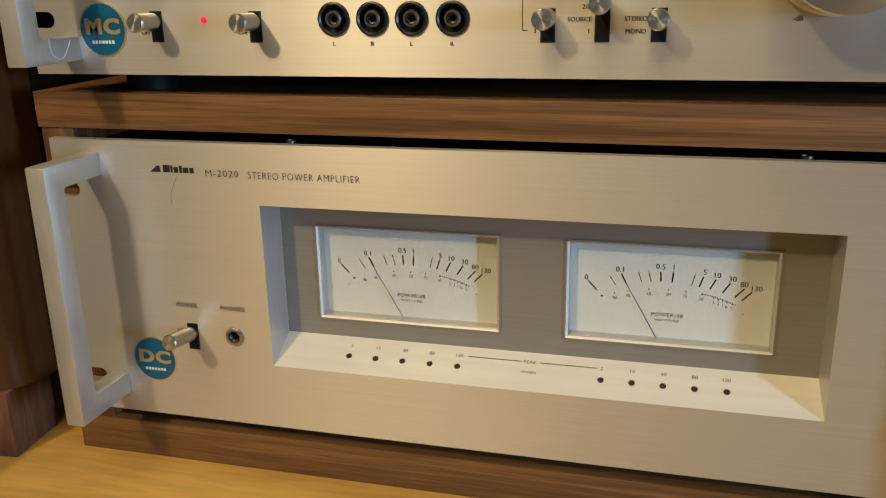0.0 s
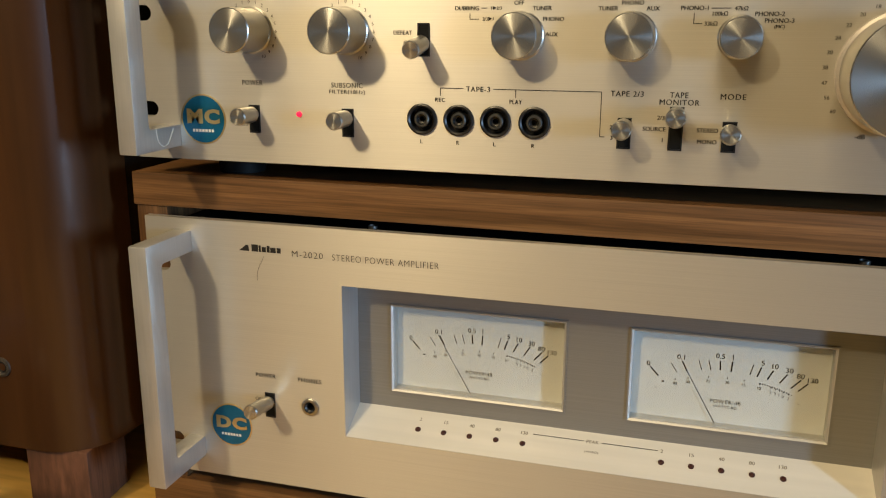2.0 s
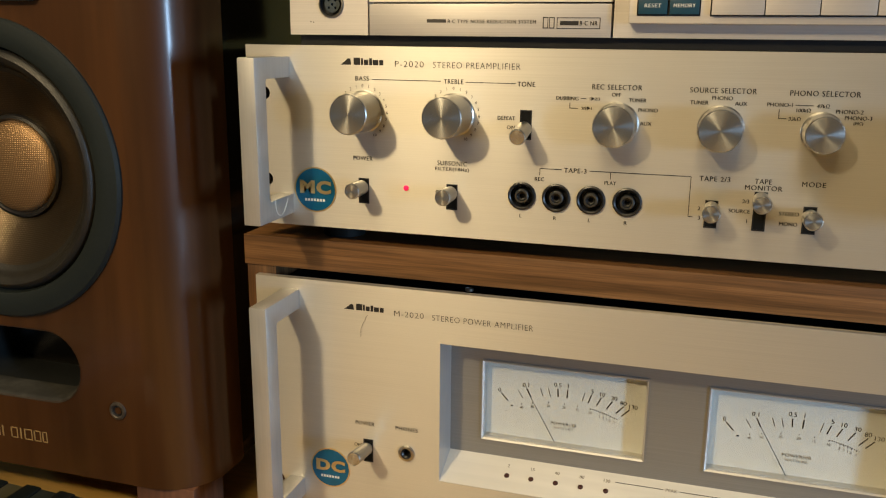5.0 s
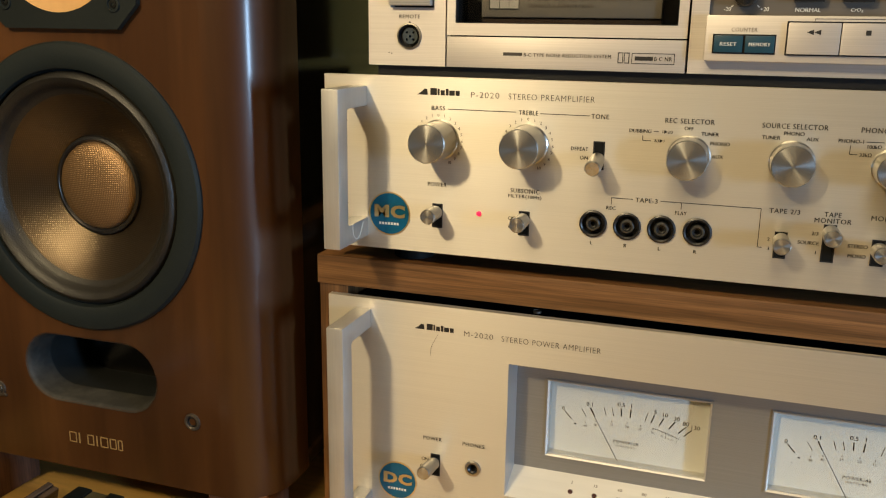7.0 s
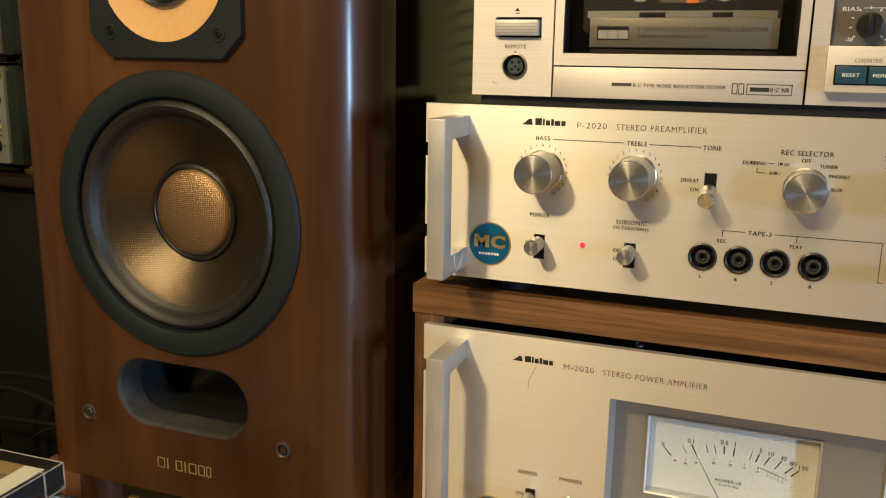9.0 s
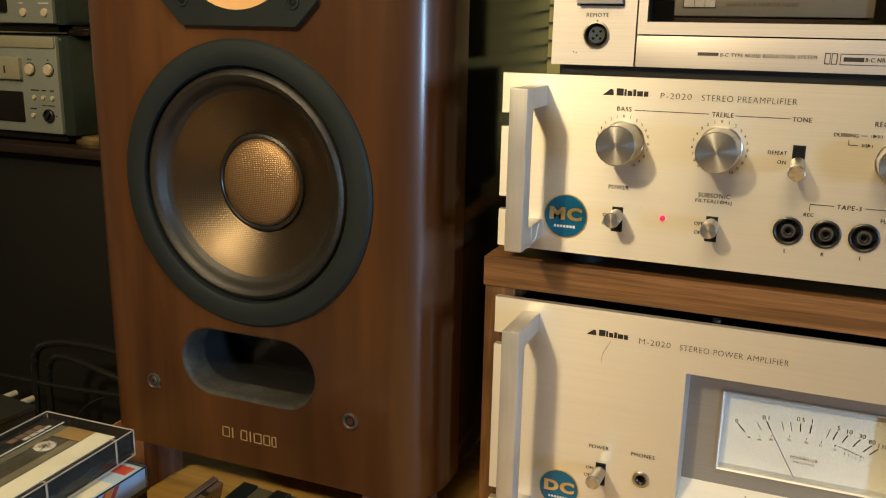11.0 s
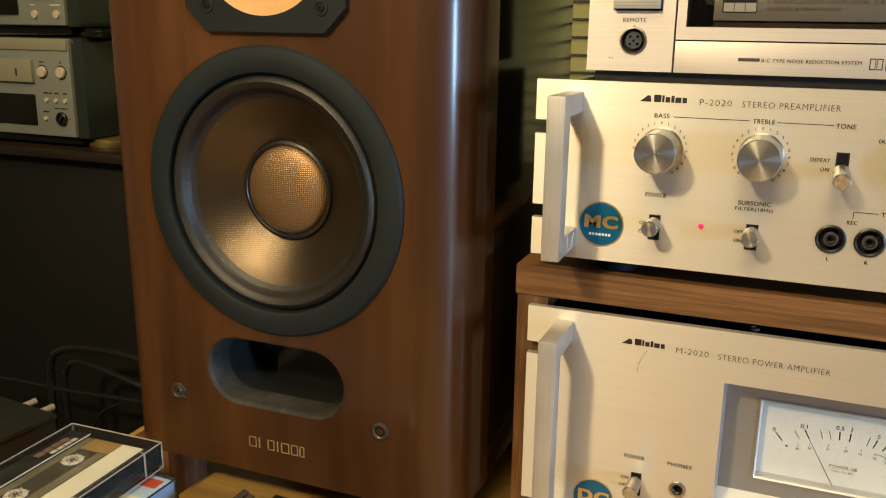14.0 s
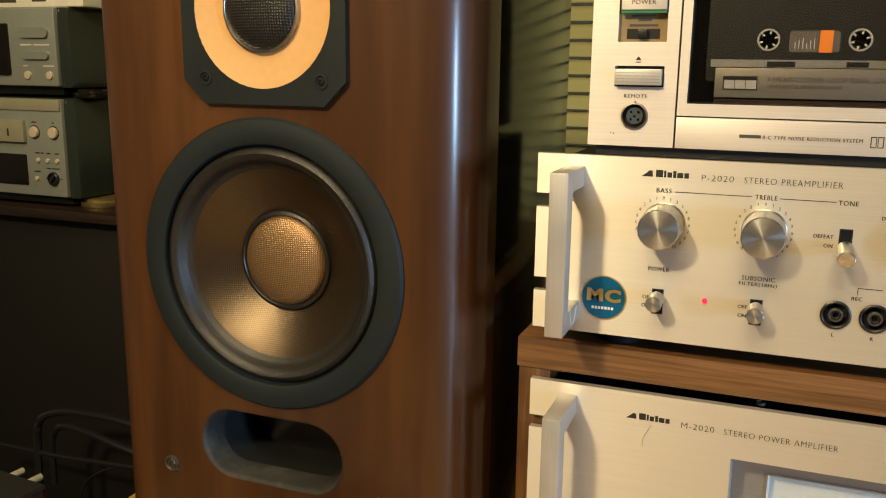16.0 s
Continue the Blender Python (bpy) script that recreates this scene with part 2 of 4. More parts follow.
PAPER_BLUE = mat("sky_blue_card", (0.42, 0.58, 0.80), 0.6, grain=0.05, scale=(60, 60, 60), spots=0.25, spot_scale=40)
BLIND = mat("olive_blind", (0.34, 0.34, 0.145), 0.5, grain=0.06, scale=(8, 200, 200), spots=0.1, spot_scale=6)
WALL = mat("room_wall", (0.60, 0.53, 0.42), 0.8, grain=0.05, scale=(90, 90, 90), bump=0.05, spots=0.08, spot_scale=2)
FLOOR = wood("room_floor", (0.16, 0.08, 0.03), (0.30, 0.17, 0.08), 0.5, (3, 30, 30))
SHELF_DARK = wood("dark_shelf_wood", (0.014, 0.009, 0.007), (0.034, 0.020, 0.013), 0.35, (5, 60, 60), bump=0.05)
CABLE = mat("black_cable", (0.012, 0.013, 0.0125), 0.24, grain=0.1, scale=(200, 200, 200), spots=0.1)

# ---- mesh helpers ----
from mathutils.geometry import tessellate_polygon


def part(name, bm, material, parent=None, label="", smooth=True, angle=35):
    """Links a bmesh as one mesh object, with edges over the angle kept sharp, under a thing or a part."""
    bmesh.ops.recalc_face_normals(bm, faces=bm.faces)
    me = bpy.data.meshes.new(name)
    for f in bm.faces:
        f.smooth = smooth
    for e in bm.edges:
        e.smooth = len(e.link_faces) == 2 and e.calc_face_angle(0) < radians(angle)
    bm.to_mesh(me)
    bm.free()
    me.materials.append(material)
    ob = new(name, me)
    if parent:
        ob.parent = parent
    if label:
        ob["label"] = label
    return ob


def shifted(ob, x, y, z, rx=0, ry=0, rz=0):
    """Places an object by plan units."""
    ob.matrix_basis = pose(x * U, y * U, z * U, rx, ry, rz)
    return ob


def thing(name, x, y, z, label, category, group="", kind="", rz=0, rx=0, ry=0):
    ob = new(name)
    ob.empty_display_size = 0.01
    shifted(ob, x, y, z, rx, ry, rz)
    return tagged(ob, label, category, group, kind)


def box(x0, x1, y0, y1, z0, z1, bevel=0.0, bm=None):
    made = bmesh.new()
    r = bmesh.ops.create_cube(made, size=1)
    for v in made.verts:
        v.co = Vector(((x0 + x1) / 2 + v.co.x * (x1 - x0), (y0 + y1) / 2 + v.co.y * (y1 - y0), (z0 + z1) / 2 + v.co.z * (z1 - z0))) * U
    if bevel > 0:
        bmesh.ops.bevel(made, geom=list(made.edges), offset=bevel * U, segments=2, profile=0.6, affect="EDGES")
    if bm is None:
        return made
    join(bm, made)
    return bm


def join(bm, other):
    me = bpy.data.meshes.new("joint")
    other.to_mesh(me)
    other.free()
    bm.from_mesh(me)
    bpy.data.meshes.remove(me)
    return bm


def plate(outer, holes, y0, y1, caps=True):
    """A plate in the xz plane with holes through it, front at y0 and back at y1. Contours are lists of (x, z)."""
    bm = bmesh.new()
    loops = [outer] + list(holes)
    flat = [p for loop in loops for p in loop]
    tris = tessellate_polygon([[Vector((x, z, 0)) for x, z in loop] for loop in loops])
    front = [bm.verts.new((x * U, y0 * U, z * U)) for x, z in flat]
    back = [bm.verts.new((x * U, y1 * U, z * U)) for x, z in flat]
    for t in tris:
        try:
            bm.faces.new([front[i] for i in t])
            if caps:
                bm.faces.new([back[i] for i in reversed(t)])
        except ValueError:
            pass
    n = 0
    for loop in loops:
        for i in range(len(loop)):
            a, b = n + i, n + (i + 1) % len(loop)
            bm.faces.new((front[a], front[b], back[b], back[a]))
        n += len(loop)
    return bm


def rect(x0, x1, z0, z1):
    return [(x0, z0), (x1, z0), (x1, z1), (x0, z1)]


def stadium(cx, cz, hw, hh, seg=14):
    """A long round-ended contour; a circle where both halves are equal."""
    pts = []
    for side, a0 in ((1, -90), (-1, 90)):
        for i in range(seg + 1):
            a = radians(a0 + 180 * i / seg)
            pts.append((cx + side * max(hw - hh, 0.0005) + hh * math.cos(a), cz + hh * math.sin(a)))
    return pts


def circle(cx, cz, r, seg=48):
    return [(cx + r * math.cos(2 * math.pi * i / seg), cz + r * math.sin(2 * math.pi * i / seg)) for i in range(seg)]


def rounded(x0, x1, z0, z1, r, seg=5):
    pts = []
    for cx, cz, a0 in ((x1 - r, z0 + r, -90), (x1 - r, z1 - r, 0), (x0 + r, z1 - r, 90), (x0 + r, z0 + r, 180)):
        for i in range(seg + 1):
            a = radians(a0 + 90 * i / seg)
            pts.append((cx + r * math.cos(a), cz + r * math.sin(a)))
    return pts


def lathe(profile, seg=40, axis="Y"):
    """Turns a profile of (radius, y) about the y axis (or about z)."""
    bm = bmesh.new()
    rings = []
    for r, y in profile:
        if r <= 1e-6:
            rings.append([bm.verts.new((0, y * U, 0))])
        else:
            rings.append([bm.verts.new((r * U * math.cos(2 * math.pi * i / seg), y * U, r * U * math.sin(2 * math.pi * i / seg))) for i in range(seg)])
    for a, b in zip(rings, rings[1:]):
        for i in range(seg):
            j = (i + 1) % seg
            if len(a) == 1 and len(b) > 1:
                bm.faces.new((a[0], b[i], b[j]))
            elif len(b) == 1 and len(a) > 1:
                bm.faces.new((a[i], a[j], b[0]))
            elif len(a) > 1:
                bm.faces.new((a[i], a[j], b[j], b[i]))
    if axis == "Z":
        bmesh.ops.transform(bm, matrix=Matrix.Rotation(radians(90), 4, "X"), verts=bm.verts)
    return bm


def bars(rects, y, depth=0.12):
    bm = bmesh.new()
    for x0, x1, z0, z1 in rects:
        box(x0, x1, y - depth, y, z0, z1, bm=bm)
    return bm


FONT_MESHES = {}


def text(parent, words, cx, cz, height, width=None, y=0.0, ink=None, name="printed_label", rx=0, weight=None, bold=0.075):
    """Printed words on a front face, centred at (cx, cz), of the given cap height and, if told, width."""
    if weight is None:
        weight = -0.018 if height > 2.6 else -0.007
    key = words, weight, width is None
    if key not in FONT_MESHES:
        cu = bpy.data.curves.new("words", "FONT")
        cu.body, cu.align_x, cu.resolution_u, cu.offset = words, "CENTER", 3, weight
        cu.space_character = 1.14 if width else 1.0
        ob = bpy.data.objects.new("words", cu)
        me = bpy.data.meshes.new_from_object(ob)
        bpy.data.objects.remove(ob)
        bpy.data.curves.remove(cu)
        FONT_MESHES[key] = np.array([v.co[:2] for v in me.vertices]), [tuple(p.vertices) for p in me.polygons]
        bpy.data.meshes.remove(me)
    co, faces = FONT_MESHES[key]
    lo, hi = co.min(0), co.max(0)
    k = height / (hi[1] - lo[1])
    kx = width / (hi[0] - lo[0]) if width else k
    me = bpy.data.meshes.new(name)
    n = len(co)
    flat = [((p[0] - (lo[0] + hi[0]) / 2) * kx, (p[1] - (lo[1] + hi[1]) / 2) * k) for p in co]
    # printed twice with a small shift, which gives the strokes their body
    me.from_pydata([((x + d) * U, y * U, (z + 0.4 * d) * U) for d, y in ((-bold, 0), (bold, -0.03)) for x, z in flat], [], faces + [tuple(i + n for i in f) for f in faces])
    me.materials.append(ink or INK)
    ob = new(name, me)
    ob.parent = parent
    return shifted(ob, cx, y - 0.15, cz, rx)


def tube(points, radius, seg=8):
    """A round cable along smooth points (plan units)."""
    pts = [Vector(p) * U for p in points]
    fine = []
    for i in range(len(pts) - 1):
        p0, p1, p2, p3 = pts[max(i - 1, 0)], pts[i], pts[i + 1], pts[min(i + 2, len(pts) - 1)]
        for k in range(8):
            t = k / 8
            fine.append(0.5 * (2 * p1 + (p2 - p0) * t + (2 * p0 - 5 * p1 + 4 * p2 - p3) * t * t + (3 * p1 - p0 - 3 * p2 + p3) * t ** 3))
    fine.append(pts[-1])
    bm = bmesh.new()
    rings = []
    for i, p in enumerate(fine):
        d = (fine[min(i + 1, len(fine) - 1)] - fine[max(i - 1, 0)]).normalized()
        s = d.cross(Vector((0.1, 0.2, 1))).normalized()
        u = d.cross(s)
        rings.append([bm.verts.new(p + radius * U * (math.cos(2 * math.pi * k / seg) * s + math.sin(2 * math.pi * k / seg) * u)) for k in range(seg)])
    for a, b in zip(rings, rings[1:]):
        for k in range(seg):
            bm.faces.new((a[k], a[(k + 1) % seg], b[(k + 1) % seg], b[k]))
    bm.faces.new(rings[0])
    bm.faces.new(rings[-1][::-1])
    return bm


# ---- the room ----
def setting(name, bm, material, label):
    return tagged(part(name, bm, material), label, name.split("_")[0], kind="structure")


R0, R1, RZ0, RZ1 = -2200, 1185, -640, 1500
setting("floor", box(R0, R1, -2400, 700, RZ0 - 40, RZ0), FLOOR, "brown wooden room floor")
setting("ceiling", box(R0, R1, -2400, 700, RZ1, RZ1 + 60), WALL, "plain pale ceiling")
setting("wall_south", box(R0, R1, -2460, -2400, RZ0, RZ1), WALL, "plain beige wall behind the camera")
setting("wall_west", box(R0 - 60, R0, -2400, 700, RZ0, RZ1), WALL, "plain beige side wall")
setting("wall_north", plate(rect(R0, R1, RZ0, RZ1), [rect(-500, 900, 60, 1150)], 640, 700), WALL, "beige back wall with a window opening")
east = plate(rect(-2400, 700, RZ0, RZ1), [rect(-640, -530, 120, 420)], 0, 60)
bmesh.ops.transform(east, matrix=Matrix.Translation((R1 * U, 0, 0)) @ Matrix.Rotation(radians(90), 4, "Z") @ Matrix.Scale(-1, 4, (0, 1, 0)), verts=east.verts)
setting("wall_east", east, WALL, "plain beige side wall with a narrow window opening")

blind = thing("venetian_blind", 0, 625, 0, "olive green venetian blind with closed slats in the back window", "blind")
for i in range(52):
    s = part("slat", box(-500, 900, -10, 10, -0.35, 0.35), BLIND, blind) if i == 0 else new("slat", blind.children[0].data)
    s.parent = blind
    shifted(s, 0, 0, 70 + i * 20.5, 62)
part("head_rail", box(-500, 900, -14, 15, 1138, 1160, 1), BLIND, blind)

setting("window_1", box(-500, 900, 690, 694, 60, 1150), clear("window_pane", (0.7, 0.75, 0.7)), "window pane behind the blind")

# table top with rounded front edge, on a plain underframe
table = thing("table", 0, 0, 0, "light yellow-brown wooden table carrying the audio equipment", "table")
part("tabletop", box(-319, 800, -560, 400, -28, 0, 2), TABLE_WOOD, table)
for x, y in ((-290, -530), (770, -530), (-290, 370), (770, 370)):
    shifted(part("leg", box(-22, 22, -22, 22, RZ0, -28, 1.5), TABLE_WOOD, table), x, y, 0)

# ---- the wooden amplifier cabinet ----
cab = thing("amplifier_cabinet", 0, 0, 0, "walnut veneered wooden cabinet open at the front, standing on the table", "cabinet")
shifted(part("top_board", box(-9.3, 436, 5, 330, 163.0, 179.0, 0.5), WALNUT, cab), 0, 0, 0, 0, 0.12)
part("side_board", box(-8.0, 8.6, 6, 330, 18.5, 163.0, 0.4), WALNUT_END, cab)
part("side_board", box(418, 434, 6, 330, 18.5, 163.0, 0.4), WALNUT_END, cab)
part("bottom_board", box(-11, 437, 4, 330, 0, 18.5, 0.5), WALNUT, cab)
part("back_board", box(8.6, 418, 322, 329, 18.5, 163.0), BLACK_SOFT, cab)


# ---- shared front-panel pieces ----
def panel_outline(z0, z1, slots, width=427):
    """A rack front with round-ended slots open to the left edge."""
    pts = [(width, z0), (width, z1), (0, z1)]
    for cz in sorted(slots, reverse=True):
        pts.append((0, cz + 3.4))
        for i in range(9):
            a = radians(90 - 180 * i / 8)
            pts.append((8.9 + 3.4 * math.cos(a), cz + 3.4 * math.sin(a)))
        pts.append((0, cz - 3.4))
    pts.append((0, z0))
    return pts


def handle(parent, x0, x1, z0, z1, out, arm, bar):
    contour = [(0, z0), (0, z0 + arm), (-out + bar + 1, z0 + arm), (-out + bar, z0 + arm + 1), (-out + bar, z1 - arm - 1), (-out + bar + 1, z1 - arm), (0, z1 - arm), (0, z1), (-out, z1), (-out, z0)]
    bm = bmesh.new()
    vs = [bm.verts.new((x0 * U, y * U, z * U)) for y, z in contour]
    f = bm.faces.new(vs)
    top = bmesh.ops.extrude_face_region(bm, geom=[f])
    bmesh.ops.translate(bm, vec=((x1 - x0) * U, 0, 0), verts=[g for g in top["geom"] if isinstance(g, bmesh.types.BMVert)])
    bmesh.ops.recalc_face_normals(bm, faces=bm.faces)
    bmesh.ops.bevel(bm, geom=[e for e in bm.edges if e.calc_face_angle(0) > 0.9], offset=0.7 * U, segments=2, profile=0.6, affect="EDGES")
    return part("handle", bm, ALU_HANDLE, parent, "satin silver aluminium carrying handle")


def knob(parent, x, z, r, length, tick=True, name="knob"):
    k = part(name, lathe([(r + 0.5, 0), (r + 0.5, -1.2), (r, -1.6), (r - 0.15, -length + 0.5), (r - 0.6, -length)], 56), KNOB_SIDE, parent, "turned silver aluminium knob")
    shifted(k, x, 0, z)
    part("knob_face", lathe([(r - 0.6, -length), (r - 1.1, -length - 0.05), (0, -length - 0.02)], 56), KNOB_FACE, k)
    if tick:
        part("pointer_line", box(-0.25, 0.25, -length - 0.2, -length - 0.05, r * 0.6, r - 1.2), INK_GREY, k)
    return k


def toggle(parent, x, z0, z1, knob_z, length=15, r=3.8, lean=0):
    """A slide switch: black slot with a round silver lever knob."""
    slot = part("switch_slot", plate(rect(x - 2.7, x + 2.7, z0, z1), [rect(x - 2.1, x + 2.1, z0 + 0.6, z1 - 0.6)], -0.25, 0.05), BLACK, parent)
    part("slot_bed", box(x - 2.1, x + 2.1, -0.1, 0.3, z0 + 0.6, z1 - 0.6), BLACK_SOFT, slot)
    lever = part("switch_lever", lathe([(2.2, 0), (2.2, -2.5), (r * 0.92, -3.2), (r, -length + 0.7), (r - 0.5, -length)], 28), KNOB_SIDE, parent, "small round silver lever knob")
    shifted(lever, x, 0, knob_z, lean)
    part("lever_face", lathe([(r - 0.5, -length), (0, -length - 0.03)], 28), KNOB_FACE, lever)
    return lever


def sticker(parent, x, z, letters):
    s = part("sticker", lathe([(11.3, 0), (11.3, -0.25), (10.5, -0.28)], 48), GOLD, parent, "round blue foil sticker with a gold rim")
    shifted(s, x, 0, z)
    part("sticker_field", lathe([(10.6, -0.2), (10.6, -0.32), (0, -0.32)], 48), BLUE_FOIL, s)
    text(s, letters, 0.2, 1.3, 6.7, 16.6, -0.35, GOLD, "sticker_letters", weight=0.05)
    part("small_print", bars([(-5.6 + i * 1.6, -4.5 + i * 1.6, -5.8, -4.5) for i in range(7)], -0.33), WHITE_PRINT, s)
    return s


def wordmark(parent, x, z, ink=None, scale=1.0):
    """The maker's mark as plain shapes: a small emblem and a row of blocks."""
    blocks = [(6.6, 9.9, 0, 3.3), (10.3, 11.3, 0, 3.1), (11.8, 13.9, 0, 2.4), (14.4, 15.8, 0, 3.1), (16.2, 18.9, 0, 2.4), (19.4, 21.4, 0, 2.4)]
    bm = bars([(x + a * scale, x + b * scale, z + c * scale, z + d * scale) for a, b, c, d in blocks], 0)
    mark = part("maker_mark", bm, ink or INK, parent)
    emblem = bmesh.new()
    vs = [emblem.verts.new(((x + a * scale) * U, -0.12 * U, (z + b * scale) * U)) for a, b in ((0, 0), (5.4, 0), (5.0, 2.8), (3.6, 2.9), (2.2, 1.6))]
    emblem.faces.new(vs)
    part("maker_emblem", emblem, ink or INK, parent)
    return mark


# ---- power amplifier ----
amp = thing("power_amplifier", 0, 0, 0, "silver brushed aluminium power amplifier with two meters in a cabinet", "amplifier")
front = part("front_panel", plate(panel_outline(26.7, 159.1, [136.0, 44.0]), [rect(100.8, 332.8, 57.6, 132.6), circle(83.1, 70.6, 3.6, 28), rect(59.9, 63.9, 62.9, 74.6)], 0, 4), ALU, amp, smooth=False)
part("chassis", box(11, 416, 26, 300, 30, 155), BLACK_SOFT, amp)
part("sub_panel", plate(rect(11, 416, 30, 155), [rect(99, 335, 56, 134)], 4.2, 26), BLACK_SOFT, amp, smooth=False)
# recessed meter bay: four walls, back plate with two windows and a sloping sill
bay = part("meter_bay", plate(rect(101.5, 332, 67.6, 131.8), [rect(118.3, 201.7, 76.1, 119.9), rect(230.1, 313.9, 76.1, 119.7)], 17.6, 19), ALU_GREY, amp, "grey recessed meter bay", smooth=False)
bm = bmesh.new()
for quad in (((100.8, 0.3, 132.6), (100.8, 0.3, 57.6), (101.5, 17.6, 67.6), (101.5, 17.6, 131.8)),
             ((332.8, 0.3, 132.6), (332.8, 0.3, 57.6), (332, 17.6, 67.6), (332, 17.6, 131.8)),
             ((100.8, 0.3, 132.6), (332.8, 0.3, 132.6), (332, 17.6, 131.8), (101.5, 17.6, 131.8))):
    bm.faces.new([bm.verts.new(Vector(v) * U) for v in quad])
part("bay_wall", bm, ALU_HANDLE, bay, smooth=False)
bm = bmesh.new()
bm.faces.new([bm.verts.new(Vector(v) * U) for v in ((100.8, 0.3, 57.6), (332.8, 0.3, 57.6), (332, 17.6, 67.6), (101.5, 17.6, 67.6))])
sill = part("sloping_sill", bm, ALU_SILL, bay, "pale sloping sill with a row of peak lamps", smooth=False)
LED_X = [134.5, 147.1, 159.6, 172.2, 184.7, 246.5, 259.2, 271.8, 284.3, 296.9]
for x in LED_X:
    led = part("peak_lamp", lathe([(1.35, 0.2), (1.35, -0.15), (1.0, -0.15), (0.8, -0.5), (0, -0.7)], 16), LED_DARK, sill)
    shifted(led, x, 8.2, 62.2, -60)
for x, w in zip(LED_X, ("2", "15", "40", "80", "130") * 2):
    shifted(text(sill, w, 0, 0, 1.7, ink=INK_FAINT), x, 13.1, 65.15, -60)
shifted(text(sill, "PEAK", 0, 0, 1.6, 5.4, ink=INK_FAINT), 216, 13.1, 65.15, -60)
shifted(text(sill, "(W/8Ω)", 0, 0, 1.5, 6.2, ink=INK_FAINT), 216, 8.4, 62.4, -60)
for x0, x1 in ((188.6, 212), (220, 244.7)):
    shifted(part("print_line", box(x0, x1, -0.12, 0, -0.15, 0.15), INK_GREY, sill), 0, 13.1, 65.15, -60)


def meter(x0, x1, z0, z1, label):
    """A power meter: bevelled frame, card with scale, needle and glass."""
    m = part("meter", plate(rect(x0 - 0.2, x1 + 0.2, z0 - 0.2, z1 + 0.2), [rect(x0 + 0.5, x1 - 0.5, z0 + 0.5, z1 - 0.5)], 16.9, 18.6), ALU_GREY, amp, label, smooth=False)
    bm = bmesh.new()
    o, i = rect(x0 + 0.5, x1 - 0.5, z0 + 0.5, z1 - 0.5), rect(x0 + 1.4, x1 - 1.4, z0 + 1.3, z1 - 1.3)
    for k in range(4):
        j = (k + 1) % 4
        bm.faces.new([bm.verts.new((x * U, y * U, z * U)) for (x, z), y in ((o[k], 16.9), (o[j], 16.9), (i[j], 17.7), (i[k], 17.7))])
    part("bevelled_frame", bm, ALU_HANDLE, m, smooth=False)
    part("inner_rim", plate(rect(x0 + 0.9, x1 - 0.9, z0 + 0.8, z1 - 0.8), [i], 17.8, 24.0), ALU_HANDLE, m, smooth=False)
    card = part("meter_card", box(x0 + 1.0, x1 - 1.0, 24.0, 25.0, z0 + 0.9, z1 - 0.9), METER_FACE, m)
    # scale strokes: foot and tip on the card, and the word over the tip
    marks = [(12.6, 20.6, 9.0, 24.5, "0"), (20.4, 23.2, 17.8, 27.3, ""), (24.8, 24.1, 22.5, 28.6, "0.1"), (30.9, 25.5, 29.5, 29.8, ""), (34.8, 25.7, 33.6, 30.3, ""),
             (38.7, 26.2, 38.4, 30.6, "0.5"), (43.2, 26.1, 43.5, 30.7, "1"), (51.0, 25.5, 52.2, 30.4, ""), (54.0, 25.0, 55.5, 29.5, "5"), (58.3, 24.3, 60.4, 28.6, "10"),
             (63.3, 23.1, 66.1, 27.5, "30"), (68.1, 21.4, 71.7, 25.5, "80"), (71.0, 20.3, 74.7, 24.2, "130")]
    strokes, minors = bmesh.new(), bmesh.new()
    for ax, az, bx, bz, words in marks:
        d = Vector((bx - ax, bz - az)).normalized()
        hw = 0.31 if words else 0.17
        target = strokes if words else minors
        target.faces.new([target.verts.new(((x0 + x) * U, 23.9 * U, (z0 + z) * U)) for x, z in ((ax - hw * d.y, az + hw * d.x), (ax + hw * d.y, az - hw * d.x), (bx + hw * d.y, bz - hw * d.x), (bx - hw * d.y, bz + hw * d.x))])
        if words:
            dx, dz = {"80": (-0.2, 1.8), "130": (1.8, 1.7)}.get(words, (1.4 * d.x, 2.2 * d.y))
            text(card, words, x0 + bx + dx, z0 + bz + dz, 2.25, y=24.0, bold=0.05)
    part("scale_strokes", strokes, INK, card)
    part("scale_minor_strokes", minors, INK_GREY, card)
    row = [(20.0, 17.8, "40"), (25.5, 19.1, "30"), (34.0, 20.6, "25"), (42.0, 20.9, "20"), (48.9, 20.6, "15"), (55.3, 19.8, "10"), (60.1, 18.6, "5"), (61.9, 18.1, "3"), (63.6, 17.6, "1"), (65.2, 17.1, "0"), (67.4, 16.4, "2")]
    for x, z, words in row:
        text(card, words, x0 + x, z0 + z, 1.35, y=24.0, ink=INK_GREY, bold=0.02)
        part("scale_dot", bars([(x0 + x - 0.2, x0 + x + 0.2, z0 + z + 1.6, z0 + z + 2.3)], 24.0, 0.1), INK, card)
    for k in range(14):
        x = 55.6 + 1.0 * k
        part("scale_dot", bars([(x0 + x - 0.18, x0 + x + 0.18, z0 + 22.0 - 0.012 * (x - 50) ** 2, z0 + 22.7 - 0.012 * (x - 50) ** 2)], 24.0, 0.1), INK, card)
    for ax, bx, az, bz in ((14.2, 15.3, 17.8, 18.5), (11.3, 12.3, 14.8, 15.0), (71.4, 72.2, 14.3, 14.6)):
        part("scale_dot", bars([(x0 + ax, x0 + bx, z0 + az, z0 + bz)], 24.0, 0.1), INK, card)
    text(card, "POWER/dB", x0 + 42.0, z0 + 11.6, 1.8, 12.9, 24.0, bold=0.0)
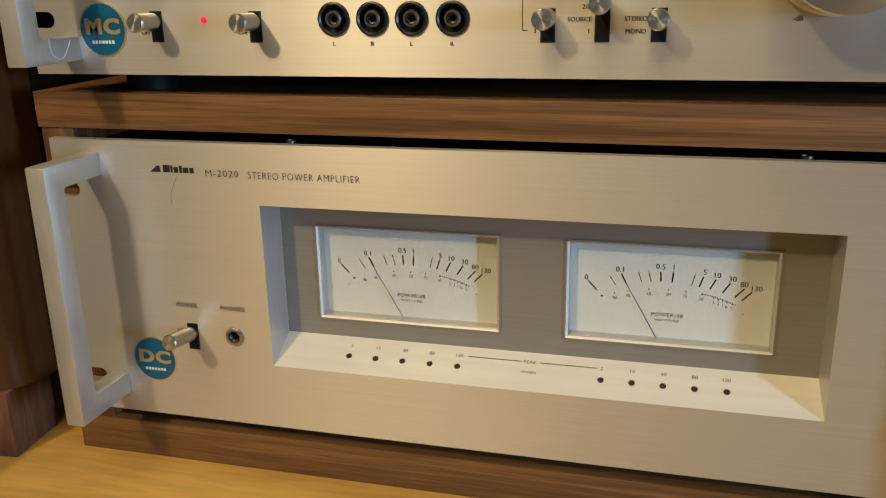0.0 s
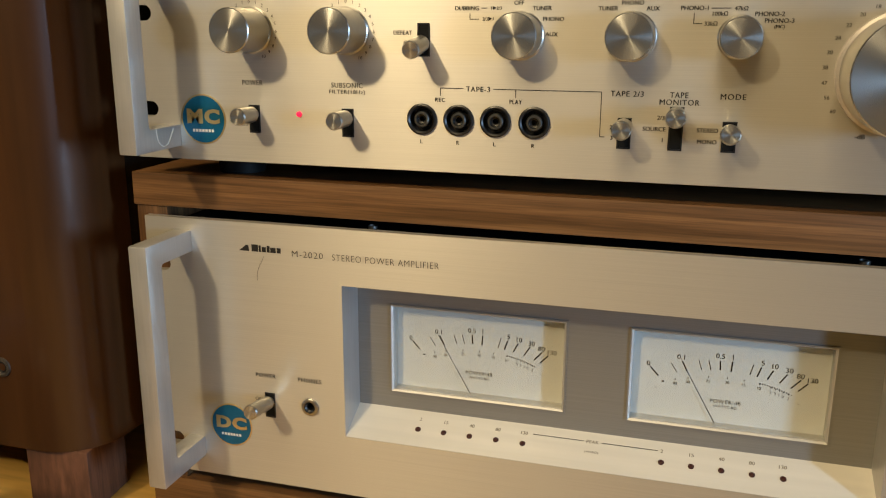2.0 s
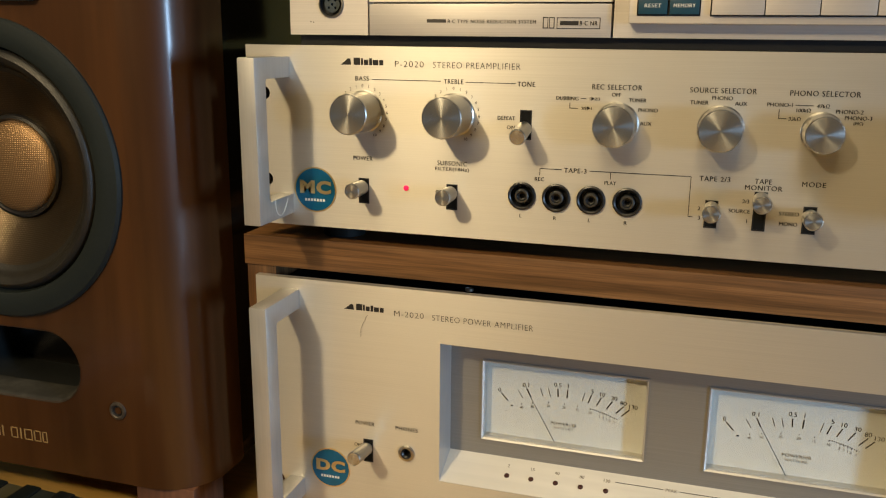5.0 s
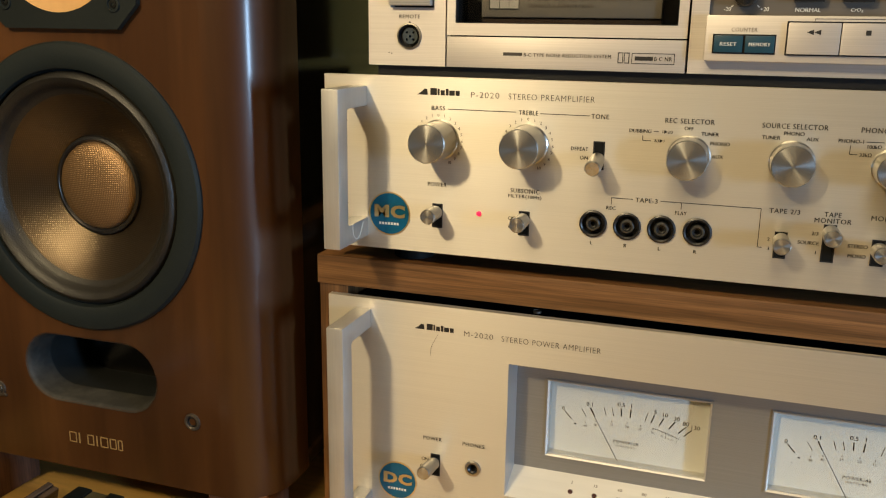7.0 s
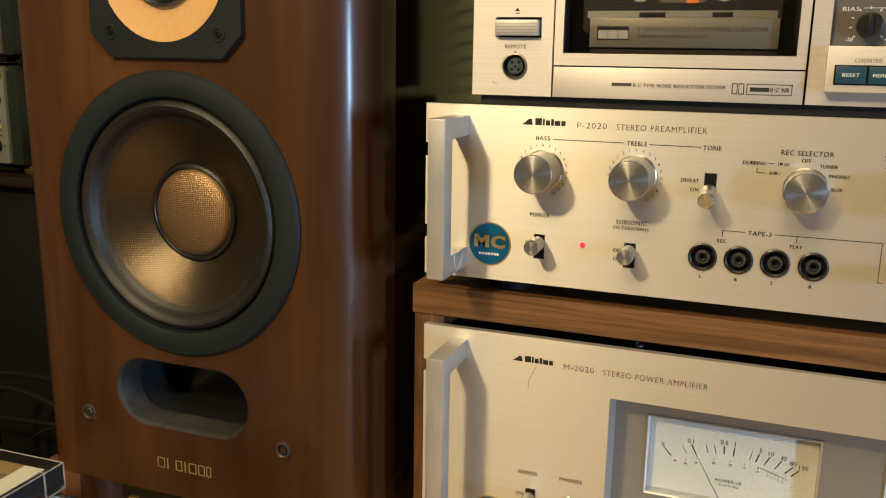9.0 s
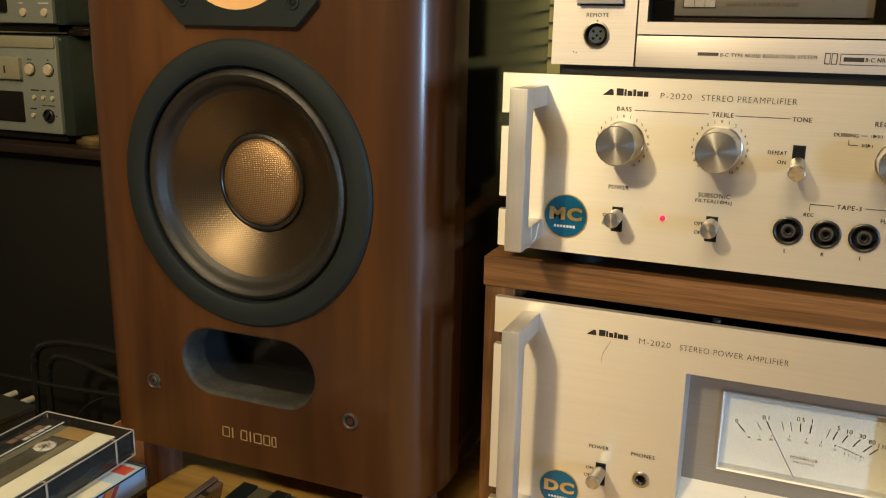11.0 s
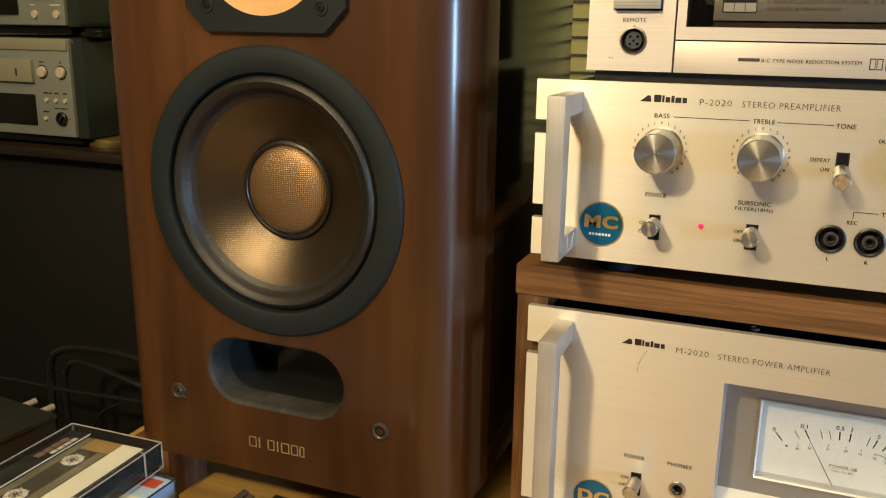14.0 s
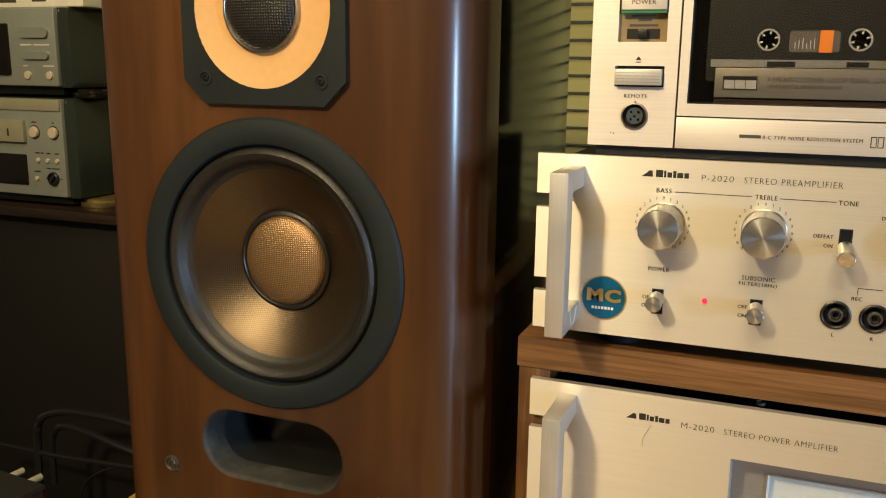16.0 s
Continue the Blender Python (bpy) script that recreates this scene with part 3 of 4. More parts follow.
    text(card, "WATTS·8Ω", x0 + 41.9, z0 + 9.2, 1.25, 10.0, 24.0, INK_GREY, bold=0.0)
    bm = bmesh.new()
    foot, tip = Vector((x0 + 38.0, 22.6, z0 + 1.5)), Vector((x0 + 22.2, 22.6, z0 + 29.2))
    side = Vector((0.13, 0, 0.05))
    bm.faces.new([bm.verts.new(v * U) for v in (foot - side * 1.4, foot + side * 1.4, tip + side * 0.7, tip - side * 0.7)])
    part("needle", bm, BLACK, m)
    g = part("meter_glass", box(x0 + 1.5, x1 - 1.5, 19.2, 19.5, z0 + 1.4, z1 - 1.4), GLASS, m)
    g.visible_shadow = False
    return m


meter(118.0, 202.0, 75.8, 120.2, "rectangular power meter with a white scale card and a black needle")
meter(229.8, 314.2, 75.8, 120.0, "rectangular power meter with a white scale card and a black needle")
handle(amp, 15.7, 24.7, 36.6, 153.6, 36.0, 10.5, 11)
handle(amp, 403, 410.7, 36.6, 153.6, 36.0, 10.5, 11)
wordmark(amp, 49.6, 145.6)
text(amp, "M-2020", 84.4, 146.0, 2.9, 15.4, bold=0.03)
text(amp, "STEREO POWER AMPLIFIER", 121.8, 145.8, 2.9, 50.3, bold=0.03)
text(amp, "POWER", 60.2, 84.0, 2.1, 10.4)
text(amp, "PHONES", 83.2, 84.0, 2.1, 12.0)
text(amp, "ON", 56.0, 71.4, 1.8, ink=INK_GREY)
text(amp, "OFF", 55.4, 67.0, 1.8, ink=INK_GREY)
toggle(amp, 61.9, 62.3, 75.2, 70.6, 20.5, 3.6, -9)
jack = part("phones_jack", lathe([(4.3, 0), (4.3, -0.9), (3.7, -1.3), (2.9, -1.3), (2.7, -0.4), (2.7, 3)], 32), STEEL, amp, "round steel-rimmed phones socket")
shifted(jack, 83.1, 0, 70.6)
shifted(part("jack_hole", lathe([(2.7, -0.6), (1.9, 0.2), (1.9, 3.5), (0, 3.5)], 24), BLACK, jack), 0, 0, 0)
sticker(amp, 40.0, 55.3, "DC")
knob(amp, 392, 62, 11, 22)
part("hair", tube([(62.4, -0.25, 143.6), (60.8, -0.3, 140.4), (58.8, -0.3, 136), (58.6, -0.25, 131.6)], 0.075, 5), BROWN_GREY, amp, "thin hair stuck to the panel")
for x in (112.0, 318):
    shifted(part("panel_screw", lathe([(2.2, 0), (2.2, -1.2), (1.2, -1.6), (0, -1.6)], 16, "Z"), STEEL, amp), x, 12, 159.0)

# ---- preamplifier ----
pre = thing("preamplifier", 0, 0, 0, "silver brushed aluminium stereo preamplifier standing on the walnut cabinet", "preamplifier")
part("front_panel", plate(panel_outline(187.4, 275.6, [252.6, 210.0]), [circle(x, 209.5, 5.4, 32) for x in (139.5, 155.4, 171.1, 187.2)], 0, 4), ALU, pre, smooth=False)
part("chassis", box(11, 416, 4, 185, 190, 273), BLACK_SOFT, pre)
for x in (40, 386):
    for y in (25, 165):
        shifted(part("rubber_foot", lathe([(11, 0), (11.5, 11), (0, 11)], 24, "Z"), BLACK_SOFT, pre), x, y, 179.0)
handle(pre, 14.7, 23.4, 193.4, 270.4, 34.5, 10.0, 10.5)
handle(pre, 403.5, 412, 193.4, 270.4, 33.0, 10.0, 10.5)
part("scuff_mark", tube([(23.5, -19.5, 203.4), (23.5, -18.6, 198), (23.5, -15.4, 195.2), (23.5, -11, 196), (23.5, -6.4, 202)], 0.22, 5), WHITE_PRINT, pre, "pale curved scuff on the handle")
wordmark(pre, 50.2, 266.9, scale=1.01)
text(pre, "P-2020", 84.6, 267.7, 2.7, 14.0, bold=0.03)
text(pre, "STEREO PREAMPLIFIER", 116.6, 267.6, 2.7, 40.8, bold=0.03)
text(pre, "BASS", 61.1, 260.7, 2.1, 6.8)
text(pre, "TREBLE", 106.1, 260.3, 2.1, 9.2)
text(pre, "TONE", 139.9, 260.0, 2.1, 8.0)
part("print_line", bars([(66.1, 100.0, 260.2, 260.5), (111.8, 135.1, 260.0, 260.3)], 0), INK, pre)
for x in (61.2, 106.1):
    for i in range(-9, 11):
        a = radians(15.0 * i)
        text(pre, str(abs(i)), x + 12.3 * math.sin(a), 245.0 + 12.3 * math.cos(a), 1.4, ink=INK_GREY, name="dial_number", bold=0.04)
    knob(pre, x + (0.6 if x < 80 else 0.3), 245.3, 9.4, 20.0, False)
toggle(pre, 140.2, 235.2, 248.6, 241.0, 18.0, 3.7, 9)
text(pre, "DEFEAT", 131.2, 244.7, 1.7, 8.0)
text(pre, "ON", 133.4, 240.6, 1.7, 3.6)
text(pre, "REC SELECTOR", 179.9, 259.7, 2.2, 21.3)
for w, x, z in (("OFF", 179.8, 256.5), ("TUNER", 189.0, 254.4), ("PHONO", 193.6, 250.3), ("AUX", 193.0, 244.5), ("DUBBING", 158.5, 254.4), ("1►2/3", 170.6, 254.5), ("2/3►1", 167.2, 250.3)):
    text(pre, w, x, z, 1.6)
part("print_line", bars([(164.4, 166.8, 254.3, 254.6), (159.6, 159.9, 250.2, 252.4), (159.6, 163.4, 250.0, 250.3)], 0), INK, pre)
text(pre, "SOURCE SELECTOR", 223.8, 259.5, 2.2, 26.6)
for w, x, z in (("TUNER", 214.6, 254.3), ("PHONO", 223.8, 256.4), ("AUX", 231.4, 254.3)):
    text(pre, w, x, z, 1.6)
text(pre, "PHONO SELECTOR", 263.4, 259.3, 2.2, 26.6)
for w, x, z in (("PHONO-1", 246.6, 254.4), ("47kΩ", 263.2, 254.3), ("100kΩ", 255.9, 252.4), ("33kΩ", 252.8, 248.8), ("PHONO-2", 273.3, 252.3), ("PHONO-3", 276.8, 249.9), ("(MC)", 277.0, 247.6)):
    text(pre, w, x, z, 1.6)
part("print_line", bars([(252.6, 259.6, 254.2, 254.5), (246.4, 246.7, 248.8, 252.6), (246.4, 249.6, 248.6, 248.9)], 0), INK, pre)
knob(pre, 180.6, 243.8, 9.1, 14.0, False)
knob(pre, 224.0, 243.8, 9.1, 14.0, False)
knob(pre, 263.6, 243.8, 7.7, 14.0, False)
vol = knob(pre, 319.6, 231.6, 21.3, 28.0, name="volume_knob")
part("knob_skirt", lathe([(22.4, 0), (22.4, -4.5), (21.3, -5.2), (21.3, -6)], 64), ALU_DECK, vol)
for i, w in enumerate(("60", "56", "47", "38", "30", "24", "22", "20", "18", "16")):
    a = radians(-123.5 + 12.5 * i)
    text(pre, w, 319.6 + 25.6 * math.sin(a), 231.6 + 25.4 * math.cos(a), 1.4, ink=INK_GREY, name="dial_number", bold=0.04)
text(pre, "-dB", 308.5, 208.6, 1.7)
text(pre, "POWER", 61.0, 222.9, 2.1, 9.8)
text(pre, "SUBSONIC", 105.8, 222.7, 2.1, 14.3)
text(pre, "FILTER(18Hz)", 105.8, 219.7, 2.1, 16.4)
toggle(pre, 61.3, 200.8, 213.2, 209.2, 15.8)
toggle(pre, 105.9, 200.6, 212.8, 208.9, 15.8)
for x, a, b in ((56.0, "ON", "OFF"), (100.0, "OFF", "ON")):
    text(pre, a, x, 208.8, 1.7, ink=INK)
    text(pre, b, x, 204.6, 1.7, ink=INK)
shifted(part("power_lamp", lathe([(1.3, 0.2), (1.2, -0.5), (0.8, -1.1), (0, -1.3)], 20), LED_RED, pre, "small glowing red lamp"), 83.0, 0, 209.7)
sticker(pre, 35.4, 206.0, "MC")
text(pre, "TAPE-3", 163.5, 222.4, 2.1, 10.0)
text(pre, "REC", 147.4, 217.7, 1.7, 4.2)
text(pre, "PLAY", 179.3, 217.7, 1.7, 5.0)
part("print_line", bars([(147.3, 157.3, 222.4, 222.7), (147.3, 147.6, 219.4, 222.4), (169.9, 213.7, 222.4, 222.7), (179.1, 179.4, 219.4, 222.4), (213.5, 213.8, 205.0, 222.4), (213.5, 215.6, 204.8, 205.1)], 0), INK, pre)
for x, w in ((139.5, "L"), (155.4, "R"), (171.1, "L"), (187.2, "R")):
    j = part("pin_jack", lathe([(6.5, 0), (6.5, -0.8), (5.8, -1.1), (5.2, -0.6), (4.9, 3.4), (0, 3.4)], 36), BLACK, pre, "black pin jack socket")
    shifted(j, x, 0, 209.5)
    part("jack_sleeve", lathe([(3.4, 3.4), (3.3, -1.0), (2.9, -1.5), (2.3, -1.5), (2.0, -0.9), (2.0, 3.0)], 32), SLEEVE, j)
    part("jack_core", lathe([(2.0, 0.0), (1.3, 0.2), (0.8, 2.4), (0, 2.4)], 20), BLACK, j)
    text(pre, w, x - 0.3, 200.1, 1.6)
text(pre, "TAPE 2/3", 223.5, 222.1, 2.1, 12.6)
text(pre, "TAPE", 243.2, 222.1, 2.1, 6.8)
text(pre, "MONITOR", 243.5, 219.3, 2.1, 14.8)
text(pre, "MODE", 263.1, 221.9, 2.1, 9.2)
toggle(pre, 223.1, 200.5, 212.7, 209.4, 15.8)
toggle(pre, 242.8, 200.6, 217.6, 214.6, 16.0)
toggle(pre, 262.7, 200.7, 212.5, 208.2, 16.3, lean=-4)
for w, x, z in (("2", 218.0, 208.9), ("3", 218.3, 204.7), ("2/3", 236.9, 213.2), ("SOURCE", 234.6, 208.8), ("1", 238.0, 204.6), ("STEREO", 254.6, 208.9), ("MONO", 254.7, 204.5)):
    text(pre, w, x, z, 1.6)
# ---- cassette deck on the preamplifier ----
deck = thing("cassette_deck", 0, 0, 0, "champagne silver cassette deck with a loaded cassette on the preamplifier", "cassette deck")
DB, DT = 280.5, 384
part("chassis", box(26, 402, 33, 165, DB, DT - 1), BLACK_SOFT, deck)
part("side_wall", box(26, 65, 10.2, 33, DB, DT - 1), BLACK_SOFT, deck)
part("side_wall", box(174.5, 402, 12.2, 33, DB, DT - 1), BLACK_SOFT, deck)
part("roof", box(26, 402, 6, 33, DT - 1, DT), BLACK_SOFT, deck)
part("under_strip", box(27, 402, 6, 24, 275.7, DB), BLACK, deck)
left = part("left_panel", plate(rect(23.4, 63.3, DB, DT), [rect(34.8, 57.4, 308.0, 317.6), rect(35.4, 57.6, 328.4, 355), circle(44.9, 294.6, 5.6, 36)], 2.5, 10), ALU_DECK, deck, smooth=False)
eject = part("eject_button", box(35.3, 56.6, -1.2, 8, 308.9, 316.2, 0.5), ALU_HANDLE, left, "wide ribbed eject button")
for z in (310.3, 311.7, 313.1, 314.5):
    part("button_groove", box(35.9, 56.0, -1.28, -1.1, z - 0.10, z + 0.10), ALU_GREY, eject)
part("button_gap", box(34.8, 57.4, 8.5, 9.5, 308, 317.6), BLACK, left)
bm = bmesh.new()
bm.faces.new([bm.verts.new(Vector(v) * U) for v in ((44.0, 2.35, 320.2), (46.8, 2.35, 320.2), (45.4, 2.35, 322.0))])
part("eject_mark", bm, INK, left)
part("eject_bar", bars([(44.2, 46.6, 319.1, 319.5)], 2.5), INK, left)
text(left, "REMOTE", 45.0, 303.8, 1.8, 10.6, 2.5, INK_GREY)
shifted(part("dot", lathe([(0.5, 0), (0.5, -0.15), (0, -0.15)], 12), INK, left), 45.0, 2.5, 301.0)
sock = part("remote_socket", lathe([(6.3, 0), (6.2, -0.8), (5.5, -0.9), (5.3, 2.5)], 36), STEEL, left, "round five-pin remote socket")
shifted(sock, 44.9, 2.5, 294.6)
part("socket_core", plate(circle(0, 0, 3.9, 28), [circle(x, z, 0.62, 8) for x, z in ((0, -0.2), (1.7, 1.7), (-1.7, 1.7), (1.7, -1.7), (-1.7, -1.7))], 0.9, 3), mat("slate_socket", (0.035, 0.05, 0.06), 0.5, spots=0.2), sock)
part("socket_rim", lathe([(5.3, -0.4), (5.1, 2.2), (3.9, 2.2), (3.9, 0.9)], 28), BLACK, sock)
tm = part("timer_plate", box(35.4, 57.6, 5.2, 9, 328.4, 341.2), TIMER_BROWN, left, "brown-gold timer switch plate")
part("timer_slot", bars([(39.0, 54.0, 329.8, 334.4)], 5.1), BLACK, tm)
part("timer_slider", box(44.4, 48.6, 2.2, 5, 330.4, 334.0, 0.3), BLACK, tm)
part("timer_print", bars([(41, 52, 339.8, 340.6), (44, 50, 337.8, 338.8), (40, 53, 335.4, 336.4)], 5.1), INK_GREY, tm)
pb = part("power_button", box(36.6, 57.0, 0.2, 8, 342.6, 355, 0.4), ALU_DECK, left, "silver power button with a green line")
part("green_line", box(36.6, 57.0, 0.9, 6, 341.2, 342.4), mat("green_line", (0.02, 0.16, 0.06), 0.4, spots=0.1), left)
text(pb, "POWER", 46.8, 346.0, 1.9, 10.8, 0.2, INK_GREY)
for x, z in ((34.2, 286.5), (35.6, 286.2)):
    shifted(part("scratch", lathe([(0.35, 0), (0.3, -0.1), (0, -0.1)], 8), INK_GREY, left), x, 2.5, z)

# cassette compartment door with its window
door = part("cassette_door", plate(rect(64.2, 175.6, 295.4, DT), [rect(68.4, 171.4, 301.0, DT - 6)], 2.0, 6), ALU_DECK, deck, "silver door frame round a smoked window", smooth=False)
part("window_rim", plate(rect(68.0, 171.8, 300.6, DT - 5.6), [rect(68.8, 171.0, 301.4, DT - 6.4)], 2.2, 12), BLACK, door, smooth=False)
low = part("lower_panel", box(64.2, 175.6, 2.2, 10, DB, 294.7, 0.15), ALU_DECK, deck)
part("maker_word", bars([(92.3, 101.5, 286.4, 287.9)], 2.2), INK_GREY, low)
text(low, "B-C TYPE NOISE REDUCTION SYSTEM", 122.6, 287.0, 1.6, 40.5, 2.2, INK_GREY)
part("maker_sign", bars([(145.9, 146.3, 284.2, 289.0), (148.0, 148.3, 284.2, 289.0), (146.3, 148.0, 288.6, 289.0), (146.3, 148.0, 284.2, 284.6), (148.7, 149.0, 284.2, 289.0), (150.7, 151.1, 284.2, 289.0), (149.0, 150.7, 288.6, 289.0), (149.0, 150.7, 284.2, 284.6)], 2.2), INK, low)
part("maker_box", bars([(152.1, 171, 288.6, 288.9), (152.1, 171, 284.1, 284.4), (152.1, 152.4, 284.1, 288.9), (170.7, 171, 284.1, 288.9), (153.5, 161.6, 285.6, 287.4)], 2.2), INK, low)
text(low, "B·C NR", 166.0, 286.5, 1.8, 7.6, 2.2)
part("bay_back", box(66, 174, 30, 31, 297, DT - 2), BLACK, deck)
part("bay_floor", box(66, 174, 12, 30, 297, 300.2), BLACK, deck)
cst = part("cassette", plate(rounded(74.5, 163.8, 311.0, 364, 2), [circle(100.9, 329.8, 4.2, 24), circle(138.7, 329.8, 4.2, 24)], 16.2, 25.0), TAPE_DARK, deck, "dark cassette with an orange label spot")
for x in (100.9, 138.7):
    hub = part("hub", plate(circle(0, 0, 4.9, 28), [circle(0, 0, 4.1, 28)], 15.9, 16.6), ALU_HANDLE, cst)
    shifted(hub, x, 0, 329.8)
    for k in range(6):
        a = radians(60 * k + 12)
        tooth = part("hub_tooth", box(-0.35, 0.35, 16.5, 20, 2.6, 4.1), INK_PALE, hub)
        tooth.matrix_basis = pose(0, 0, 0, 0, math.degrees(a), 0)
win = part("tape_window", plate(rounded(109.6, 130.6, 324.4, 333.8, 1.5), [], 15.9, 16.2), BROWN_GREY, cst)
part("orange_spot", box(122.2, 127.6, 15.5, 15.9, 324.3, 333.9), ORANGE, win)
part("scale_bars", bars([(112 + 1.6 * k, 112.3 + 1.6 * k, 326.0, 328.6 + (k % 3)) for k in range(6)], 15.9), INK_PALE, win)
part("label_band", bars([(76.5, 162, 317.6, 321.0)], 16.2), ALU_GREY, cst)
part("label_words", bars([(101, 113, 317.9, 320.2), (134, 143, 318.0, 320.2)], 16.05), BLACK, cst)
hold = part("cassette_holder", box(79.4, 163.4, 8.5, 14, 304.0, 317.2, 0.3), HOLDER, deck, "brown-grey metal holder strip with printed words")
text(hold, "3 HEAD/CLOSED LOOP DUAL CAPSTAN", 130.2, 312.4, 2.0, 56.5, 8.5, INK_GREY)
text(hold, "SENDUST & FERRITE HEAD", 117.4, 309.2, 1.5, 30.5, 8.5, INK_GREY)
part("holder_window", bars([(83.0, 97.8, 307.4, 313.6)], 8.5), BLACK, hold)
for k in range(3):
    part("window_tile", box(83.6 + 4.7 * k, 88.0 + 4.7 * k, 8.1, 8.35, 308.0, 311.8), ALU_HANDLE, hold)
part("holder_lip", box(79.6, 163.4, 9.5, 16, 300.4, 303.2), SHELF_DARK, deck)
g = part("door_glass", box(68.8, 171, 5.2, 5.7, 301.4, DT - 6.4), DECK_GLASS, door, "smoked glass window")
g.visible_shadow = False

# right control section
right = part("right_panel", plate(rect(176.6, 402, DB, DT), [rect(184.0, 396, 305.5, DT - 6)], 2.8, 10), ALU_DECK, deck, smooth=False)
ctl = part("control_panel", box(184.0, 396, 6.0, 12, 305.0, DT - 6), BROWN_GREY, deck, "brown-grey control panel with pale printing")
key = part("key_panel", box(183.4, 396, -3.5, 4, 286.4, 305.6, 0.6), ALU_DECK, deck, "raised silver panel with tape keys")
text(key, "COUNTER", 199.2, 299.7, 1.6, 10.4, -3.5, INK_FAINT)
part("button_well", box(186.6, 212.2, -3.7, -3.4, 289.6, 297.8), BLACK, key)
for x0, w in ((187.2, "RESET"), (199.9, "MEMORY")):
    kb = part("teal_key", box(x0, x0 + 11.8, -4.9, -3.6, 290.2, 297.2, 0.3), TEAL, key, "dark teal push button")
    text(kb, w, x0 + 5.9, 293.7, 1.5, 6.6 if w == "RESET" else 8.6, -4.9, INK_PALE)
part("key_well", box(216, 340, -3.7, -3.4, 289.4, 303.4), BLACK, key)
for k, w in enumerate(("◀◀", "■", "▶", "▶▶", "●", "‖")):
    x0 = 216.6 + 20.6 * k
    tk = part("tape_key", box(x0, x0 + 20.2, -5.4, -3.6, 290.0, 302.8, 0.3), ALU_DECK, key, "wide silver tape key")
    if k == 0:
        for d in (7.2, 10.0):
            bm = bmesh.new()
            bm.faces.new([bm.verts.new(Vector(v) * U) for v in ((x0 + d, -5.5, 299), (x0 + d + 2.7, -5.5, 300.1), (x0 + d + 2.7, -5.5, 297.9))])
            part("key_symbol", bm, INK, tk)
    elif k == 1:
        part("key_symbol", bars([(x0 + 9, x0 + 11, 298, 300)], -5.4), INK, tk)
part("print_line", bars([(226.6, 270, 304.3, 304.55), (226.6, 226.9, 303.6, 304.3)], -3.5), INK_GREY, key)
text(ctl, "BIAS", 191.0, 321.0, 1.7, 6.4, 6.0, INK_PALE)
part("print_line", bars([(196, 330, 321.2, 321.5)], 6.0), INK_PALE, ctl)
bk = part("bias_knob", lathe([(5.2, 0), (5.0, -6), (4.2, -6.6), (0, -6.6)], 32), BLACK, ctl, "small black bias knob")
shifted(bk, 198.6, 6, 314.4)
part("knob_bar", box(-1.0, 1.0, -8.4, -6.4, -4.6, 4.6, 0.3), BLACK, bk)
for k in range(-4, 5):
    a = radians(33 * k)
    d = part("dial_dot", box(-0.25, 0.25, -0.15, 0, 6.6, 7.8), INK_PALE, ctl)
    d.matrix_basis = pose(198.6 * U, 6 * U, 314.4 * U, 0, math.degrees(a), 0)
text(ctl, "-20", 191.4, 308.4, 1.6, y=6.0, ink=INK_PALE)
text(ctl, "+20", 206.6, 308.4, 1.6, y=6.0, ink=INK_PALE)
for x, w in ((224.0, "NORMAL"), (243, "CrO₂"), (262, "Fe-Cr")):
    text(ctl, w, x, 308.2, 1.7, y=6.0, ink=INK_PALE)
    part("tape_type_key", box(x - 6, x + 6, 1.5, 6, 311.4, 318, 0.4), BLACK, ctl)

# ---- loudspeaker ----
SX, FY, SW, SR, SB, ST, BY = -146.5, -18.7, 116.5, 30.0, 35.0, 432.0, 29.0
spk = thing("loudspeaker", 0, 0, 0, "two-way loudspeaker with a glossy brown wooden baffle on wooden blocks", "speaker")
hole_w, hole_p = circle(SX + 2, 207.9, 77.5, 64), stadium(SX, 99.8, 46.2, 20.9)
bm = plate(rect(SX - SW + SR, SX + SW - SR, SB, ST), [hole_w, hole_p, circle(SX + 4.3, 344, 38, 48)], FY, FY + 16, caps=False)
for side in (-1, 1):
    col = []
    for i in range(13):
        a = radians(90 * i / 12)
        col.append((SX + side * (SW - SR + SR * math.sin(a)), FY + SR - SR * math.cos(a)))
    col.append((SX + side * SW, BY))
    low_, top_ = [bm.verts.new((x * U, y * U, SB * U)) for x, y in col], [bm.verts.new((x * U, y * U, ST * U)) for x, y in col]
    for i in range(len(col) - 1):
        bm.faces.new((low_[i], low_[i + 1], top_[i + 1], top_[i]))
    for z, ring in ((SB, low_), (ST, top_)):
        bm.faces.new(ring + [bm.verts.new((SX * U, BY * U, z * U)), bm.verts.new((SX * U, FY * U, z * U))])
part("baffle", bm, GLOSS_WOOD, spk, "glossy lacquered brown wooden baffle with rounded edges")
part("cabinet_body", box(SX - SW + 1.2, SX + SW - 1.2, BY - 1, 192, SB + 0.5, ST - 0.5, 1.5), DARK_GLOSS, spk, "very dark glossy cabinet sides")
w = part("woofer", lathe([(81.0, 0.4), (80.9, -1.2), (79.6, -2.8), (75, -3.8), (69, -3.6), (66.9, -2.6), (66.3, 1.0), (65.4, 1.0)], 96), RUBBER, spk, "woofer with a grey rubber ring and woven cone")
shifted(w, SX + 2.5, FY, 208.1)
part("surround", lathe([(65.8, 2.2), (65.2, 0.2), (63.8, -2.0), (62.0, -3.0), (59.6, -2.2), (57.6, 0.2), (56.6, 2.6), (55.4, 3.6), (53.0, 5.0)], 80), SURROUND, w, "glossy dark rubber surround")
